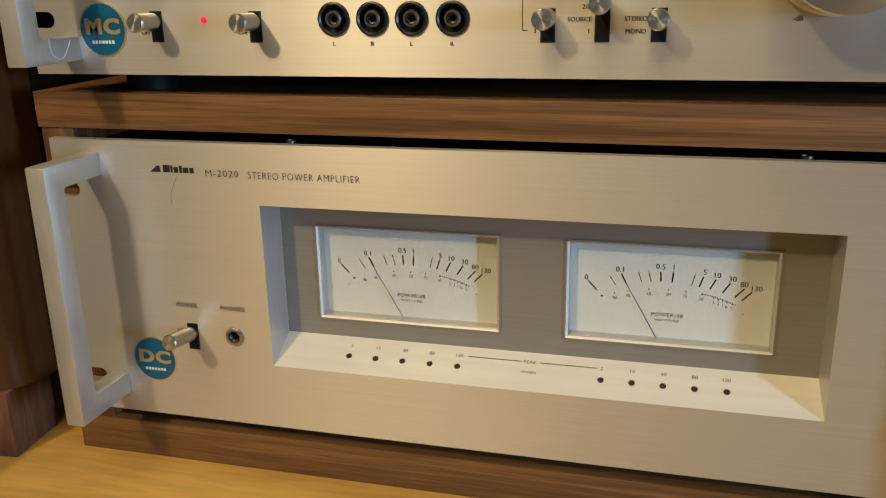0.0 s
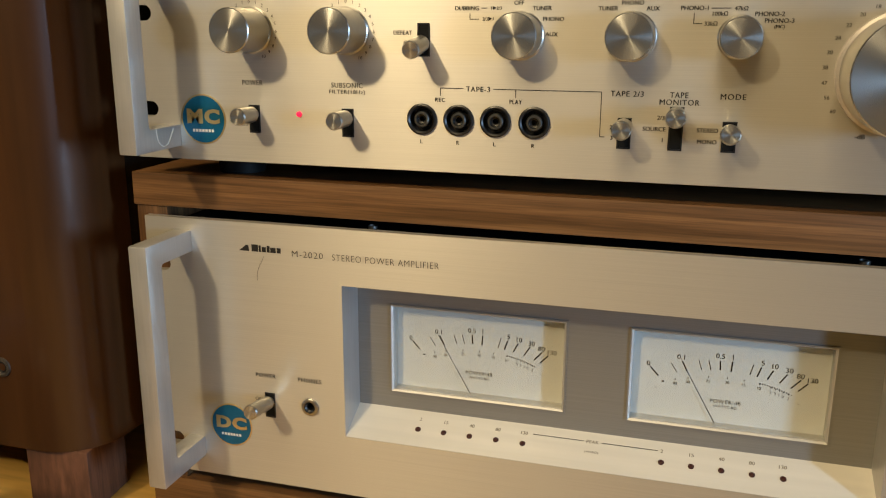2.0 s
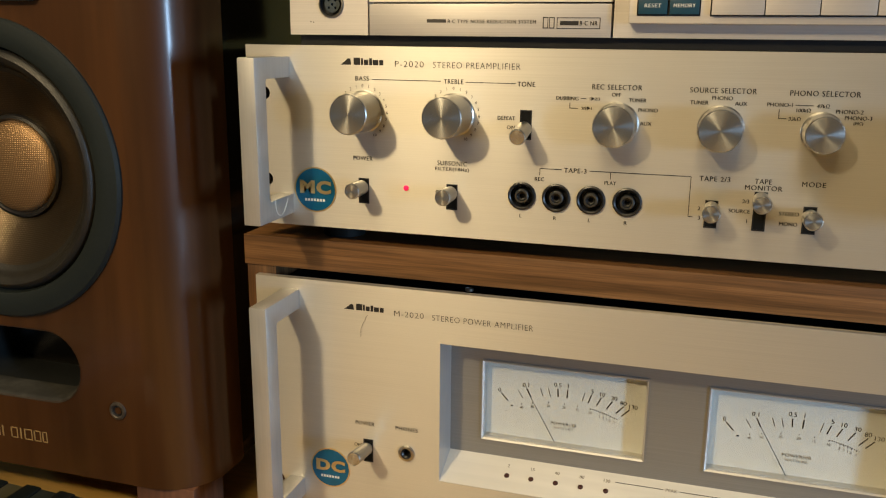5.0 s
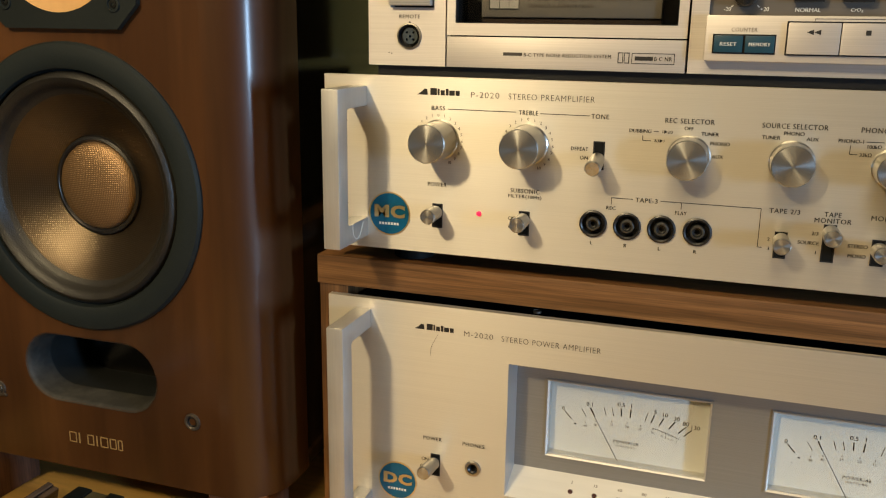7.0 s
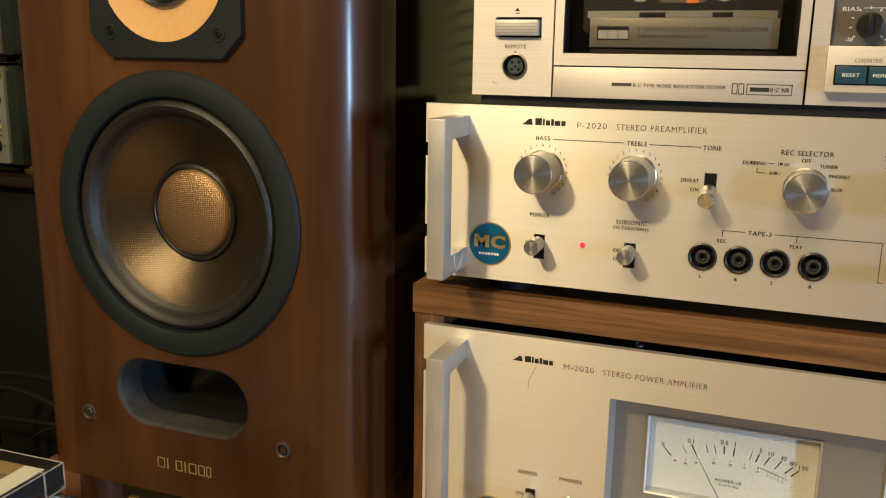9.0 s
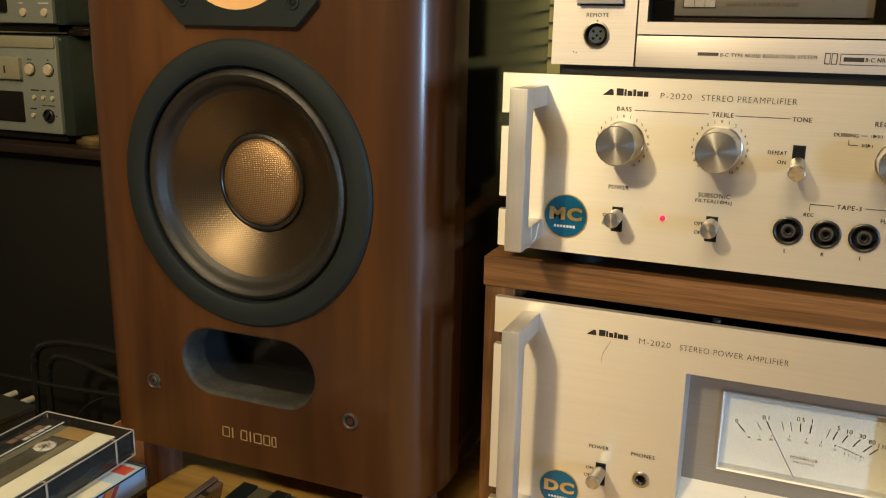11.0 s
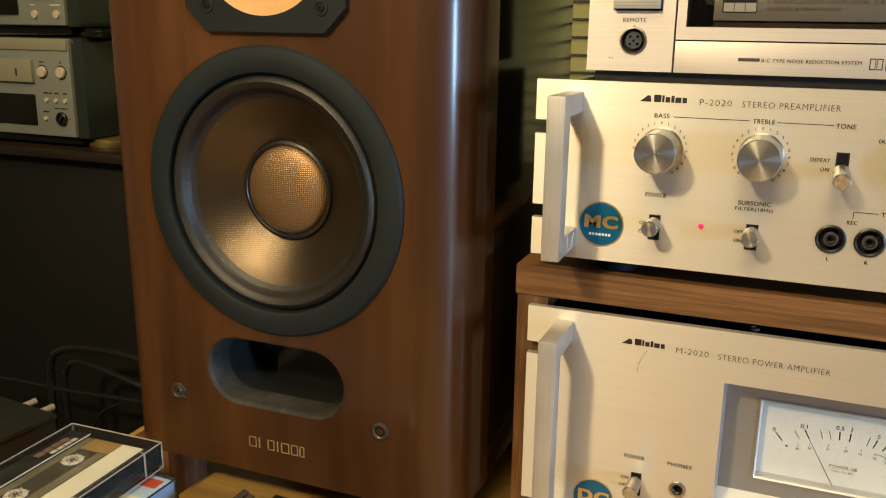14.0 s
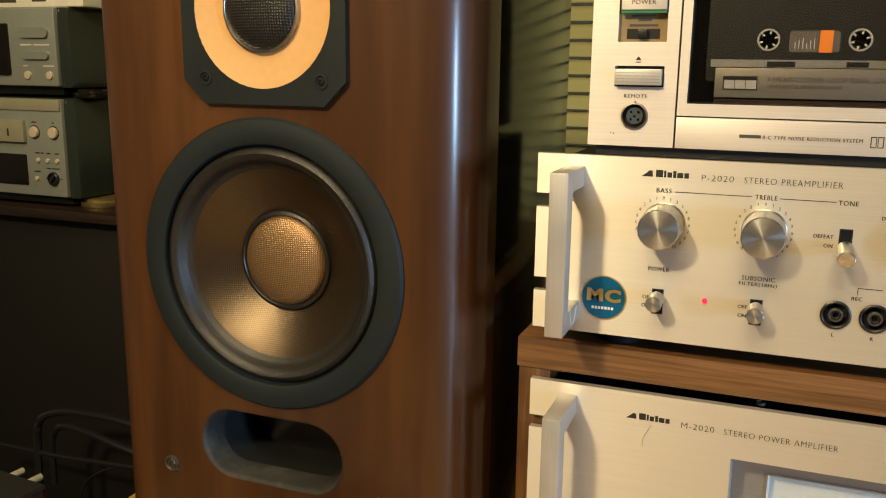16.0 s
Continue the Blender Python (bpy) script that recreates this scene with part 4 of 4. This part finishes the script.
part("cone", lathe([(54.0, 4.6), (52, 5.4), (44, 10.2), (36, 14.8), (29, 18.4), (26.4, 19.6)], 80), CONE, w, "dark brown woven cone")
part("cap_ring", lathe([(28.8, 18.4), (28.2, 16.6), (26.6, 16.0), (25.2, 17.8)], 64), BLACK, w)
part("dust_cap", lathe([(25.4, 17.8)] + [(25.4 * math.cos(radians(a)), 17.8 - 6.5 * math.sin(radians(a))) for a in (12, 25, 38, 52, 66, 78)] + [(0, 11.3)], 64), CAP, w, "bronze woven dust cap")
def sleeve(steps):
    """A round-ended tube through the baffle: pairs of widening and depth."""
    bm = bmesh.new()
    rings = [[bm.verts.new((x * U, y * U, z * U)) for x, z in stadium(SX, 99.8, 46.2 + grow, 20.9 + grow)] for grow, y in steps]
    for a, b in zip(rings, rings[1:]):
        for i in range(len(a)):
            bm.faces.new((a[i], a[(i + 1) % len(a)], b[(i + 1) % len(b)], b[i]))
    return bm


# shade inside the port put into the colour: darker tube, black plate at its end
PORT_SHADE = mat("port_shade", (0.016, 0.018, 0.018), 0.5, grain=0.15, scale=(300, 300, 300), spots=0.3, spot_scale=20)
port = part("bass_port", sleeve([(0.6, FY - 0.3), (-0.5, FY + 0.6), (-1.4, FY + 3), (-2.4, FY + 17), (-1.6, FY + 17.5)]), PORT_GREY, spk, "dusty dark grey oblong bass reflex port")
part("port_tube", sleeve([(-1.6, FY + 17.5), (-1.6, FY + 90)]), PORT_SHADE, port)
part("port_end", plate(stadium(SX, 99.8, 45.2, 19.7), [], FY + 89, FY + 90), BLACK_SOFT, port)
cut = 12.5
T = 48.5
tz, tx = 344.0, SX + 4.3
octo = [(tx - T + cut, tz - T), (tx + T - cut, tz - T), (tx + T, tz - T + cut), (tx + T, tz + T - cut), (tx + T - cut, tz + T), (tx - T + cut, tz + T), (tx - T, tz + T - cut), (tx - T, tz - T + cut)]
bm = plate(octo, [circle(tx, tz, 40.3, 56)], FY - 3.4, FY + 1)
bmesh.ops.bevel(bm, geom=[e for e in bm.edges if len(e.link_faces) == 2 and e.calc_face_angle(0) > 0.6 and max(abs(v.co.x / U - tx) + abs(v.co.z / U - tz) for v in e.verts) > 56], offset=1.5 * U, segments=3, affect="EDGES")
tw = part("tweeter", bm, TWEETER_GREY, spk, "tweeter on a dark grey plate with cut corners")
d = part("tan_disc", lathe([(40.4, 0), (40.2, 0.4), (32, 2.0), (22.0, 2.2)], 64), TAN_DISC, tw, "tan ring round the tweeter dome")
shifted(d, tx, FY - 3.2, tz)
part("dome_ring", lathe([(22.3, 2.4), (22.1, -0.4), (21.2, -0.6), (20.2, 0.8)], 56), STEEL, d, "silver ring")
mesh_dome = part("dome_grille", lathe([(20.4, 1.0)] + [(20.3 * math.cos(radians(a)), 0.8 - 5 * math.sin(radians(a))) for a in (15, 35, 55, 75)] + [(0, -4.2)], 48), woven("grille_mesh", (0.004, 0.004, 0.004), (0.035, 0.035, 0.035), 0.4, 0.2, 0.0016), d, "black mesh dome grille")
for x, z in ((-34.8, -35), (34.6, -36), (-34.8, 35), (34.6, 35)):
    sc = part("tweeter_screw", lathe([(4.2, 0), (4.0, -0.7), (3.0, -0.8), (2.5, 0.8), (0, 0.8)], 24), RUBBER, tw)
    shifted(sc, tx + x, FY - 3.4, tz + z)
    part("screw_head", lathe([(2.3, 0.6), (2.0, -0.3), (0.9, -0.5), (0.7, 0.3), (0, 0.3)], 12), BLACK_SOFT, sc)
for x in (-216.4, -77.8):
    bo = part("grille_socket", lathe([(5.2, 0), (5.0, -0.9), (4.0, -1.2), (3.2, -0.8), (3.0, 1.5), (0, 1.5)], 28), STEEL_DULL, spk, "dull steel grille socket")
    shifted(bo, x, FY, 79.4)
    if x < SX:
        core = part("screw_core", lathe([(3.0, -0.3), (2.6, -0.9), (0, -1.0)], 14), STEEL_DULL, bo, "worn steel screw core")
        for turn in (35, 125):
            shifted(part("screw_slot", box(-2.0, 2.0, -1.15, -0.95, -0.3, 0.3), BLACK, core), 0, 0, 0, 0, turn)
        shifted(part("chipped_rim", box(-1.0, 1.4, -1.3, 0, -0.6, 0.6, 0.2), STEEL_DULL, bo), 4.4, 0, -3.2, 0, 40)
    else:
        part("socket_hole", lathe([(3.1, -0.2), (2.2, -0.4), (1.8, 1.0), (0, 1.0)], 16), BLACK, bo)
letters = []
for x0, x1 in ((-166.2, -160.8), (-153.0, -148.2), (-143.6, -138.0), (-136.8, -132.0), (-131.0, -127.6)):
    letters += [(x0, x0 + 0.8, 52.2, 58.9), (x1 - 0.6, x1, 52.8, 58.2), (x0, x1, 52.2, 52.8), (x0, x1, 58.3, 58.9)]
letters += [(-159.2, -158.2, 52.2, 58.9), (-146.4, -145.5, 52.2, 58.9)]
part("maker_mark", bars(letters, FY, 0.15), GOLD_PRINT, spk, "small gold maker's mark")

for x, y, rz in ((-55.5, 2, 5), (-245.5, 0, -3), (-60, 150, 2), (-238, 150, -2)):
    b = part("wooden_block", box(-17.5, 17.5, -17.5, 17.5, 0, 35, 0.8), BLOCK_WOOD)
    shifted(b, x, y, 0, 0, 0, rz)
    tagged(b, "rough reddish-brown wooden block under the loudspeaker", "block", "blocks under the loudspeaker")

# ---- small components on the dark shelf behind ----
rack = thing("low_cabinet", 0, 0, 0, "black low cabinet with a dark wooden top carrying small components", "cabinet")
part("top_board", box(-1100, -290, 168, 480, 178, 186, 0.8), SHELF_DARK, rack)
part("front_panel", box(-1100, -300, 182, 470, RZ0, 178, 1), FRONT_BLACK, rack)


def mini(z0, z1, upper):
    """A small hi-fi component with a silver front and dark rounded sides."""
    t = thing("mini_component", 0, 0, 0, "small silver component with round champagne buttons on the dark cabinet" if not upper else "small silver tape component stacked on another component", "audio component", "small stacked components")
    zb = z0 + 8
    part("body", box(-700, -468, 184.5, 440, zb, z1, 5), MINI_SIDE, t, "dark rounded side cover")
    face = part("face", box(-690, -480, 181, 194, zb + 2, z1 - 1, 2.2), SILVER_MINI, t, "silver painted front")
    part("plinth", box(-692, -482, 188, 420, z0 + 2.5, zb + 1, 1.0), DARK_GLOSS, t)
    # thin silver rod drawn as the bright highlight down the glossy front corner
    part("corner_trim", lathe([(1.5, zb + 3), (1.9, zb + 4), (1.9, z1 - 4), (1.4, z1 - 2.5)], 12, "Z"), SILVER_MINI, t).matrix_basis = pose(-477.6 * U, 186.6 * U, 0)
    for x in (-650, -468):
        shifted(part("foot", lathe([(18, 0), (19, 1.5), (19, 5), (17, 6), (17, 8), (0, 8)], 28, "Z"), FOOT_GOLD if not upper else DARK_GLOSS, t), x, 210, z0)
    return t, face, zb


lower, face, zb = mini(186, 284, False)
part("top_lip", box(-690, -481, 179.5, 186, 272.5, 282.8, 1.2), LIP_GOLD, face)
for x in (-512.5, -490.5):
    ring = part("button_recess", lathe([(6.3, 0.2), (6.1, -0.5), (5.5, -0.4), (5.3, 0.2)], 28), BLACK, face)
    shifted(ring, x, 181, 253.5)
    part("round_button", lathe([(5.1, 0), (5.1, -1.6), (4.4, -2.6), (0, -3.0)], 28), CREAM, ring, "round champagne button")
tray = part("disc_tray", box(-690, -522, 177, 184, 244, 264, 1), LIP_GOLD, face)
part("tray_mark", bars([(-541, -539, 249.5, 256)], 177), INK, tray)
disp = part("display", box(-690, -524, 179.6, 182, 205, 233, 1.5), DARK_GLOSS, face, "black display window")
for x, z in ((-510.5, 228.5), (-499.5, 228.5), (-488.5, 228.5), (-513.5, 212)):
    shifted(part("small_button", lathe([(2.0, 0), (1.9, -1.5), (0, -2)], 16), CREAM, face), x, 181, z)
vk = part("level_knob", lathe([(6.2, 0), (6.0, -2.2), (4.8, -2.8), (4.2, -1), (0, -1)], 24), BLACK, face, "small black level knob")
shifted(vk, -494, 181, 212.5)
shifted(part("knob_grip", box(-0.9, 0.9, -3.0, -0.9, -4.4, 4.4, 0.3), RUBBER, vk), 0, 0, 0, 0, 38)
part("small_print", bars([(-514, -508.5, 234.4, 235.6), (-507.5, -504, 234.4, 235.6), (-501, -496, 234.4, 235.6), (-491, -486.5, 234.4, 235.6), (-502, -497, 221.0, 222.0), (-496, -487, 221.0, 222.0), (-516.5, -509, 217.6, 218.8), (-503.5, -501, 212, 212.8), (-487, -484.5, 212, 212.8), (-515, -512.6, 261.8, 263), (-511.6, -510, 261.8, 263), (-491.3, -489.7, 261.5, 263)], 181), INK, face)["kind"] = "stuff"

upper, face, zb = mini(284, 362, True)
part("cassette_window", box(-690, -533, 178.5, 183, 303, 348, 2), DARK_GLOSS, face, "dark cassette window")
for z, x0, x1 in ((340, -520, -487), (320.5, -517, -488)):
    part("oblong_button", plate(stadium((x0 + x1) / 2, z, (x1 - x0) / 2, 4.4 if z > 330 else 3.2), [], 178.6, 182), SILVER_MINI, face, "oblong silver button pair")
for x in (-514, -489):
    shifted(part("small_button", lathe([(3.6, 0), (3.4, -1.6), (0, -2.2)], 20), CREAM, face), x, 181, 303.5)
part("small_print", bars([(-520, -508, 329, 330), (-505, -487, 329, 330), (-519, -514, 311, 312), (-496, -484, 311, 312)], 181), INK_PALE, face)["kind"] = "stuff"
book = tagged(part("flat_box", box(-690, -455, 190, 330, 362, 374, 0.6), PAPER), "flat cream printed box lying on the small component", "box")
part("small_print", bars([(-690, -530, 366, 370), (-512, -496, 366.5, 369.5)], 190), INK_GREY, book)
# ---- cassettes on the table ----
UMBER_PRINT = mat("umber_print", (0.20, 0.13, 0.10), 0.5, spots=0.1, spot_scale=60)
W2, L2, H2 = 31, 48.5, 15.0
c = thing("cassette_case", -208, -127, 30.2, "closed black plastic cassette case lying in a stack", "cassette case", "stacked cassette cases", rz=0.5)
part("case_base", box(-W2, W2 + 4, -L2, L2, 0, 8, 0.6), BLACK_SOFT, c)
part("case_lid", box(-W2, W2 + 4, -L2, L2, 8.2, 15, 0.6), BLACK_SOFT, c)
for x, y, z, rz in ((-206, -125, 0, 2), (-203, -126, 15.1, -1)):
    c = thing("cassette_case", x, y, z, "clear cassette case with a cream card lying in a stack", "cassette case", "stacked cassette cases", rz=rz)
    part("card_insert", box(-W2 + 1.2, W2 - 1.2, -L2 + 1.5, L2 - 1.5, 1.2, 13.8, 0.3), PAPER, c)
    lid = part("case_lid", box(-W2, W2, -L2, L2, 0, 15, 0.6), CASE_CLEAR, c)
    lid.visible_shadow = False
c = thing("cassette_case", -203.5, -126, 45.3, "clear cassette case with a sky blue and red card insert", "cassette case", "stacked cassette cases", rz=-1)
part("case_base", box(-W2, W2, -L2, L2, 0, 2.4, 0.4), BLACK, c)
card = part("card_insert", box(-W2 + 1.2, W2 - 1.0, -L2 + 1.5, L2 - 1.5, 2.6, 13.6, 0.3), PAPER_BLUE, c, "sky blue printed card")
RED_PRINT = mat("red_print", (0.5, 0.06, 0.03), 0.6, spots=0.1)
for y, wide, stripe_mat in ((21, 4, RED_PRINT), (15.5, 5, ORANGE), (13.5, 2, RED_PRINT)):
    bm = bmesh.new()
    bm.faces.new([bm.verts.new(Vector(v) * U) for v in ((W2 - 0.85, y - 5, 2.8), (W2 - 0.85, y - 5 + wide, 2.8), (W2 - 0.85, y + 3 + wide, 13.4), (W2 - 0.85, y + 3, 13.4))])
    part("slanted_stripe", bm, stripe_mat, card)
for y0, y1 in ((-33, -29), (-27, -21), (-19, -15), (-13, -8), (-6, 1)):
    part("handwriting", box(W2 - 0.98, W2 - 0.8, y0, y1, 4.6, 6.2), INK, card)
part("red_top", box(-W2 + 6, W2 - 5, 36, 44, 13.6, 13.75), RED_PRINT, card)
part("cream_top", box(-W2 + 4, W2 - 4, -30, 26, 13.6, 13.75), PAPER, card)
shell = part("case_lid", box(-W2, W2, -L2, L2, 2.5, 15.0, 0.6), CASE_CLEAR, c, "clear plastic lid")
shell.visible_shadow = False
part("case_edge", box(W2 - 0.5, W2 + 0.15, -L2, L2, 14.4, 15.12), BLACK, shell, "black moulded edge")
part("case_edge", box(-W2, W2 - 0.6, L2 - 0.5, L2 + 0.15, 14.4, 15.12), BLACK, shell, "black moulded edge")
part("case_edge", box(W2 - 0.6, W2 + 0.15, L2 - 0.6, L2 + 0.15, 2.6, 14.3), BLACK, shell, "black moulded edge")
c = thing("cassette_case", -215.5, -121.5, 60.4, "clear plastic case holding a dark cassette with a cream label", "cassette case", "stacked cassette cases", rz=1.5)
sh = part("case_lid", box(-W2, W2, -L2, L2, 0, 15.4, 0.6), CASE_CLEAR, c, "clear plastic lid")
sh.visible_shadow = False
part("dark_card", box(-29.5, 29.5, -46.5, 46.5, 1.0, 3.0, 0.2), BLACK, c)
tape = part("cassette", box(-16, 26.5, -44.5, 44.5, 3.2, 12, 1.0), TAPE_DARK, c, "dark cassette")
part("side_card", box(-29.5, -17, -46, 46, 3.2, 12.5, 0.3), BLACK, c, "black printed card")
for y0, y1 in ((14, 19), (20.2, 25), (26.2, 31), (32.2, 37)):
    part("maker_words", box(-26, -21.6, y0, y1, 12.5, 12.65), UMBER_PRINT, c)
for y0, y1 in ((20, 24), (25, 29), (30, 34), (35, 39)):
    part("maker_words", box(-20.6, -18.2, y0, y1, 12.5, 12.65), INK_PALE, c)
part("pale_line", box(-16.6, -15.9, -46, 46, 12.1, 12.6), PAPER, c)
part("paper_label", box(9.5, 23, -43, 43, 12.0, 12.25), PAPER, tape, "cream paper label strip")
part("tinted_shell", box(-14.5, 8.5, -42, 30, 12.0, 12.2), mat("tinted_shell", (0.06, 0.055, 0.045), 0.2, spots=0.3, spot_scale=60), tape)
part("shell_band", box(-14.5, -9.6, -42, 42, 12.2, 12.32), mat("olive_shell", (0.17, 0.16, 0.115), 0.3, spots=0.25, spot_scale=50), tape)
part("shell_band", box(3.2, 8.8, -42, 30, 12.2, 12.32), bpy.data.materials["olive_shell"], tape)
part("gold_band", box(-10, 9, 31, 43, 12.0, 12.2), GOLD_PRINT, tape, "gold printed patch")
for y in (-19, 19):
    h = part("hub", lathe([(5.6, 0), (5.6, 0.4), (3.4, 0.6), (3.2, -1), (0, -1)], 28, "Z"), INK_PALE, tape, "pale toothed hub")
    shifted(h, -3.5, y, 12.2)
    for k in range(6):
        q = part("hub_tooth", box(-0.5, 0.5, 1.6, 3.4, 0, 0.9), CASE_EDGE, h)
        q.matrix_basis = pose(0, 0, 0, 0, 0, 60 * k)
        q = part("hub_ray", box(-0.35, 0.35, 3.8, 6.2, 0.3, 0.75), CASE_EDGE, h)
        q.matrix_basis = pose(0, 0, 0, 0, 0, 60 * k + 22)
for x in (-W2, W2):
    for z in (0.3, 15.2):
        part("case_edge", box(x - 0.3, x + 0.3, -L2, L2, z - 0.25, z + 0.25), CASE_EDGE, sh)
for y in (-L2, L2):
    for z in (0.3, 15.2):
        part("case_edge", box(-W2, W2, y - 0.25, y + 0.25, z - 0.25, z + 0.25), CASE_EDGE, sh)
    for x in (-W2, W2):
        part("case_edge", box(x - 0.25, x + 0.25, y - 0.25, y + 0.25, 0.3, 15.2), CASE_EDGE, sh)
for y in (-14, 35):
    part("case_rib", box(W2 - 0.9, W2 - 0.1, y - 0.35, y + 0.35, 0.6, 15.3), CASE_EDGE, sh)
    part("case_rib", box(W2 - 4.5, W2 - 0.9, y - 0.3, y + 0.3, 14.9, 15.3), CASE_EDGE, sh)
part("case_rim", box(W2 - 2.6, W2 - 2.0, -L2 + 0.5, L2 - 0.5, 0.5, 15.0), CASE_CLEAR, sh)

# upright row of cases beside the stack
def upright(x, lean, lid, base, label, wb=8.8, wl=10.0):
    c = thing("upright_cassette_case", x, -122, 0, label, "cassette case", "upright cassette cases", ry=lean)
    part("case_base", box(-wb, 0, -L2, L2, 0.2, 61.5, 0.6), base, c)
    l = part("case_lid", box(0.1, wl, -L2, L2, 0.2, 60.6, 0.6), lid, c)
    part("lid_catch", box(0.8, 3.2, L2 - 16, L2 - 12.5, 60.8, 61.2), BLACK, l)
    return c


TEAL_BLACK = mat("teal_black_plastic", (0.007, 0.011, 0.012), 0.3, grain=0.1, scale=(300, 300, 300), spots=0.15, spot_scale=20)
SMOKE_GREY = mat("smoke_grey_plastic", (0.072, 0.069, 0.045), 0.3, grain=0.1, scale=(100, 100, 100), spots=0.2, spot_scale=20)
SMOKE_TEAL = mat("smoke_teal_plastic", (0.024, 0.032, 0.032), 0.3, grain=0.1, scale=(100, 100, 100), spots=0.2, spot_scale=20)
UMBER = mat("smoky_brown_plastic", (0.115, 0.085, 0.072), 0.22, grain=0.5, scale=(500, 14, 500), spots=0.3, spot_scale=25)
upright(-143, 14, UMBER, UMBER, "smoky brown cassette case leaning in the upright row", 3.6, 3.6)
for x, lid in ((-106.2, SMOKE_GREY), (-86.0, SMOKE_TEAL), (-66.0, TEAL_BLACK)):
    upright(x, 3.0, lid, TEAL_BLACK, "black and smoke-grey cassette case standing on its edge")

# ---- dark box with ivory plugs and loose cables beside the table ----
DULL_BLACK = mat("dull_black_lid", (0.022, 0.022, 0.019), 0.45, grain=0.1, scale=(300, 300, 300), spots=0.2, spot_scale=25)
IVORY = mat("dull_ivory", (0.40, 0.36, 0.22), 0.45, grain=0.25, scale=(40, 700, 40), spots=0.2, spot_scale=60)
jb = thing("black_box", -392, -6, 0, "tall dull black box with ivory plug tips beside the table", "box", rz=-6)
part("body", box(-90, 47, -110, 12, RZ0, 26, 1.2), DULL_BLACK, jb)
part("lid", box(-90, 48, -111, 13, 26.3, 30, 0.8), DULL_BLACK, jb)
for x in (12, 31):
    shifted(part("plug_tip", lathe([(2.4, 6), (2.4, -6), (1.6, -7), (0, -7)], 14), IVORY, jb, "ivory plug tip"), x, 17, 27.5)
for pts, r in (([(-478, 120, -60), (-476, 120, -14), (-470, 120, 10), (-447, 120, 21), (-412, 120, 24), (-378, 120, 23), (-320, 124, 14), (-260, 134, 6)], 3.4),
               ([(-462, 122, -50), (-460, 121, -8), (-446, 120, 8), (-417, 120, 6.5), (-381, 120, -0.5), (-330, 124, -10), (-260, 134, -14)], 3.0),
               ([(-560, 118, -24), (-522, 120, -22), (-453, 120, -21), (-382, 120, -17), (-300, 126, -16)], 2.2),
               ([(-432, 118, -60), (-425, 119, -42), (-412, 120, -30), (-383, 120, -18), (-330, 126, -14)], 1.0)):
    tagged(part("cable", tube(pts, r), CABLE), "loose black cable hanging behind the loudspeaker", "cable", "loose cables")
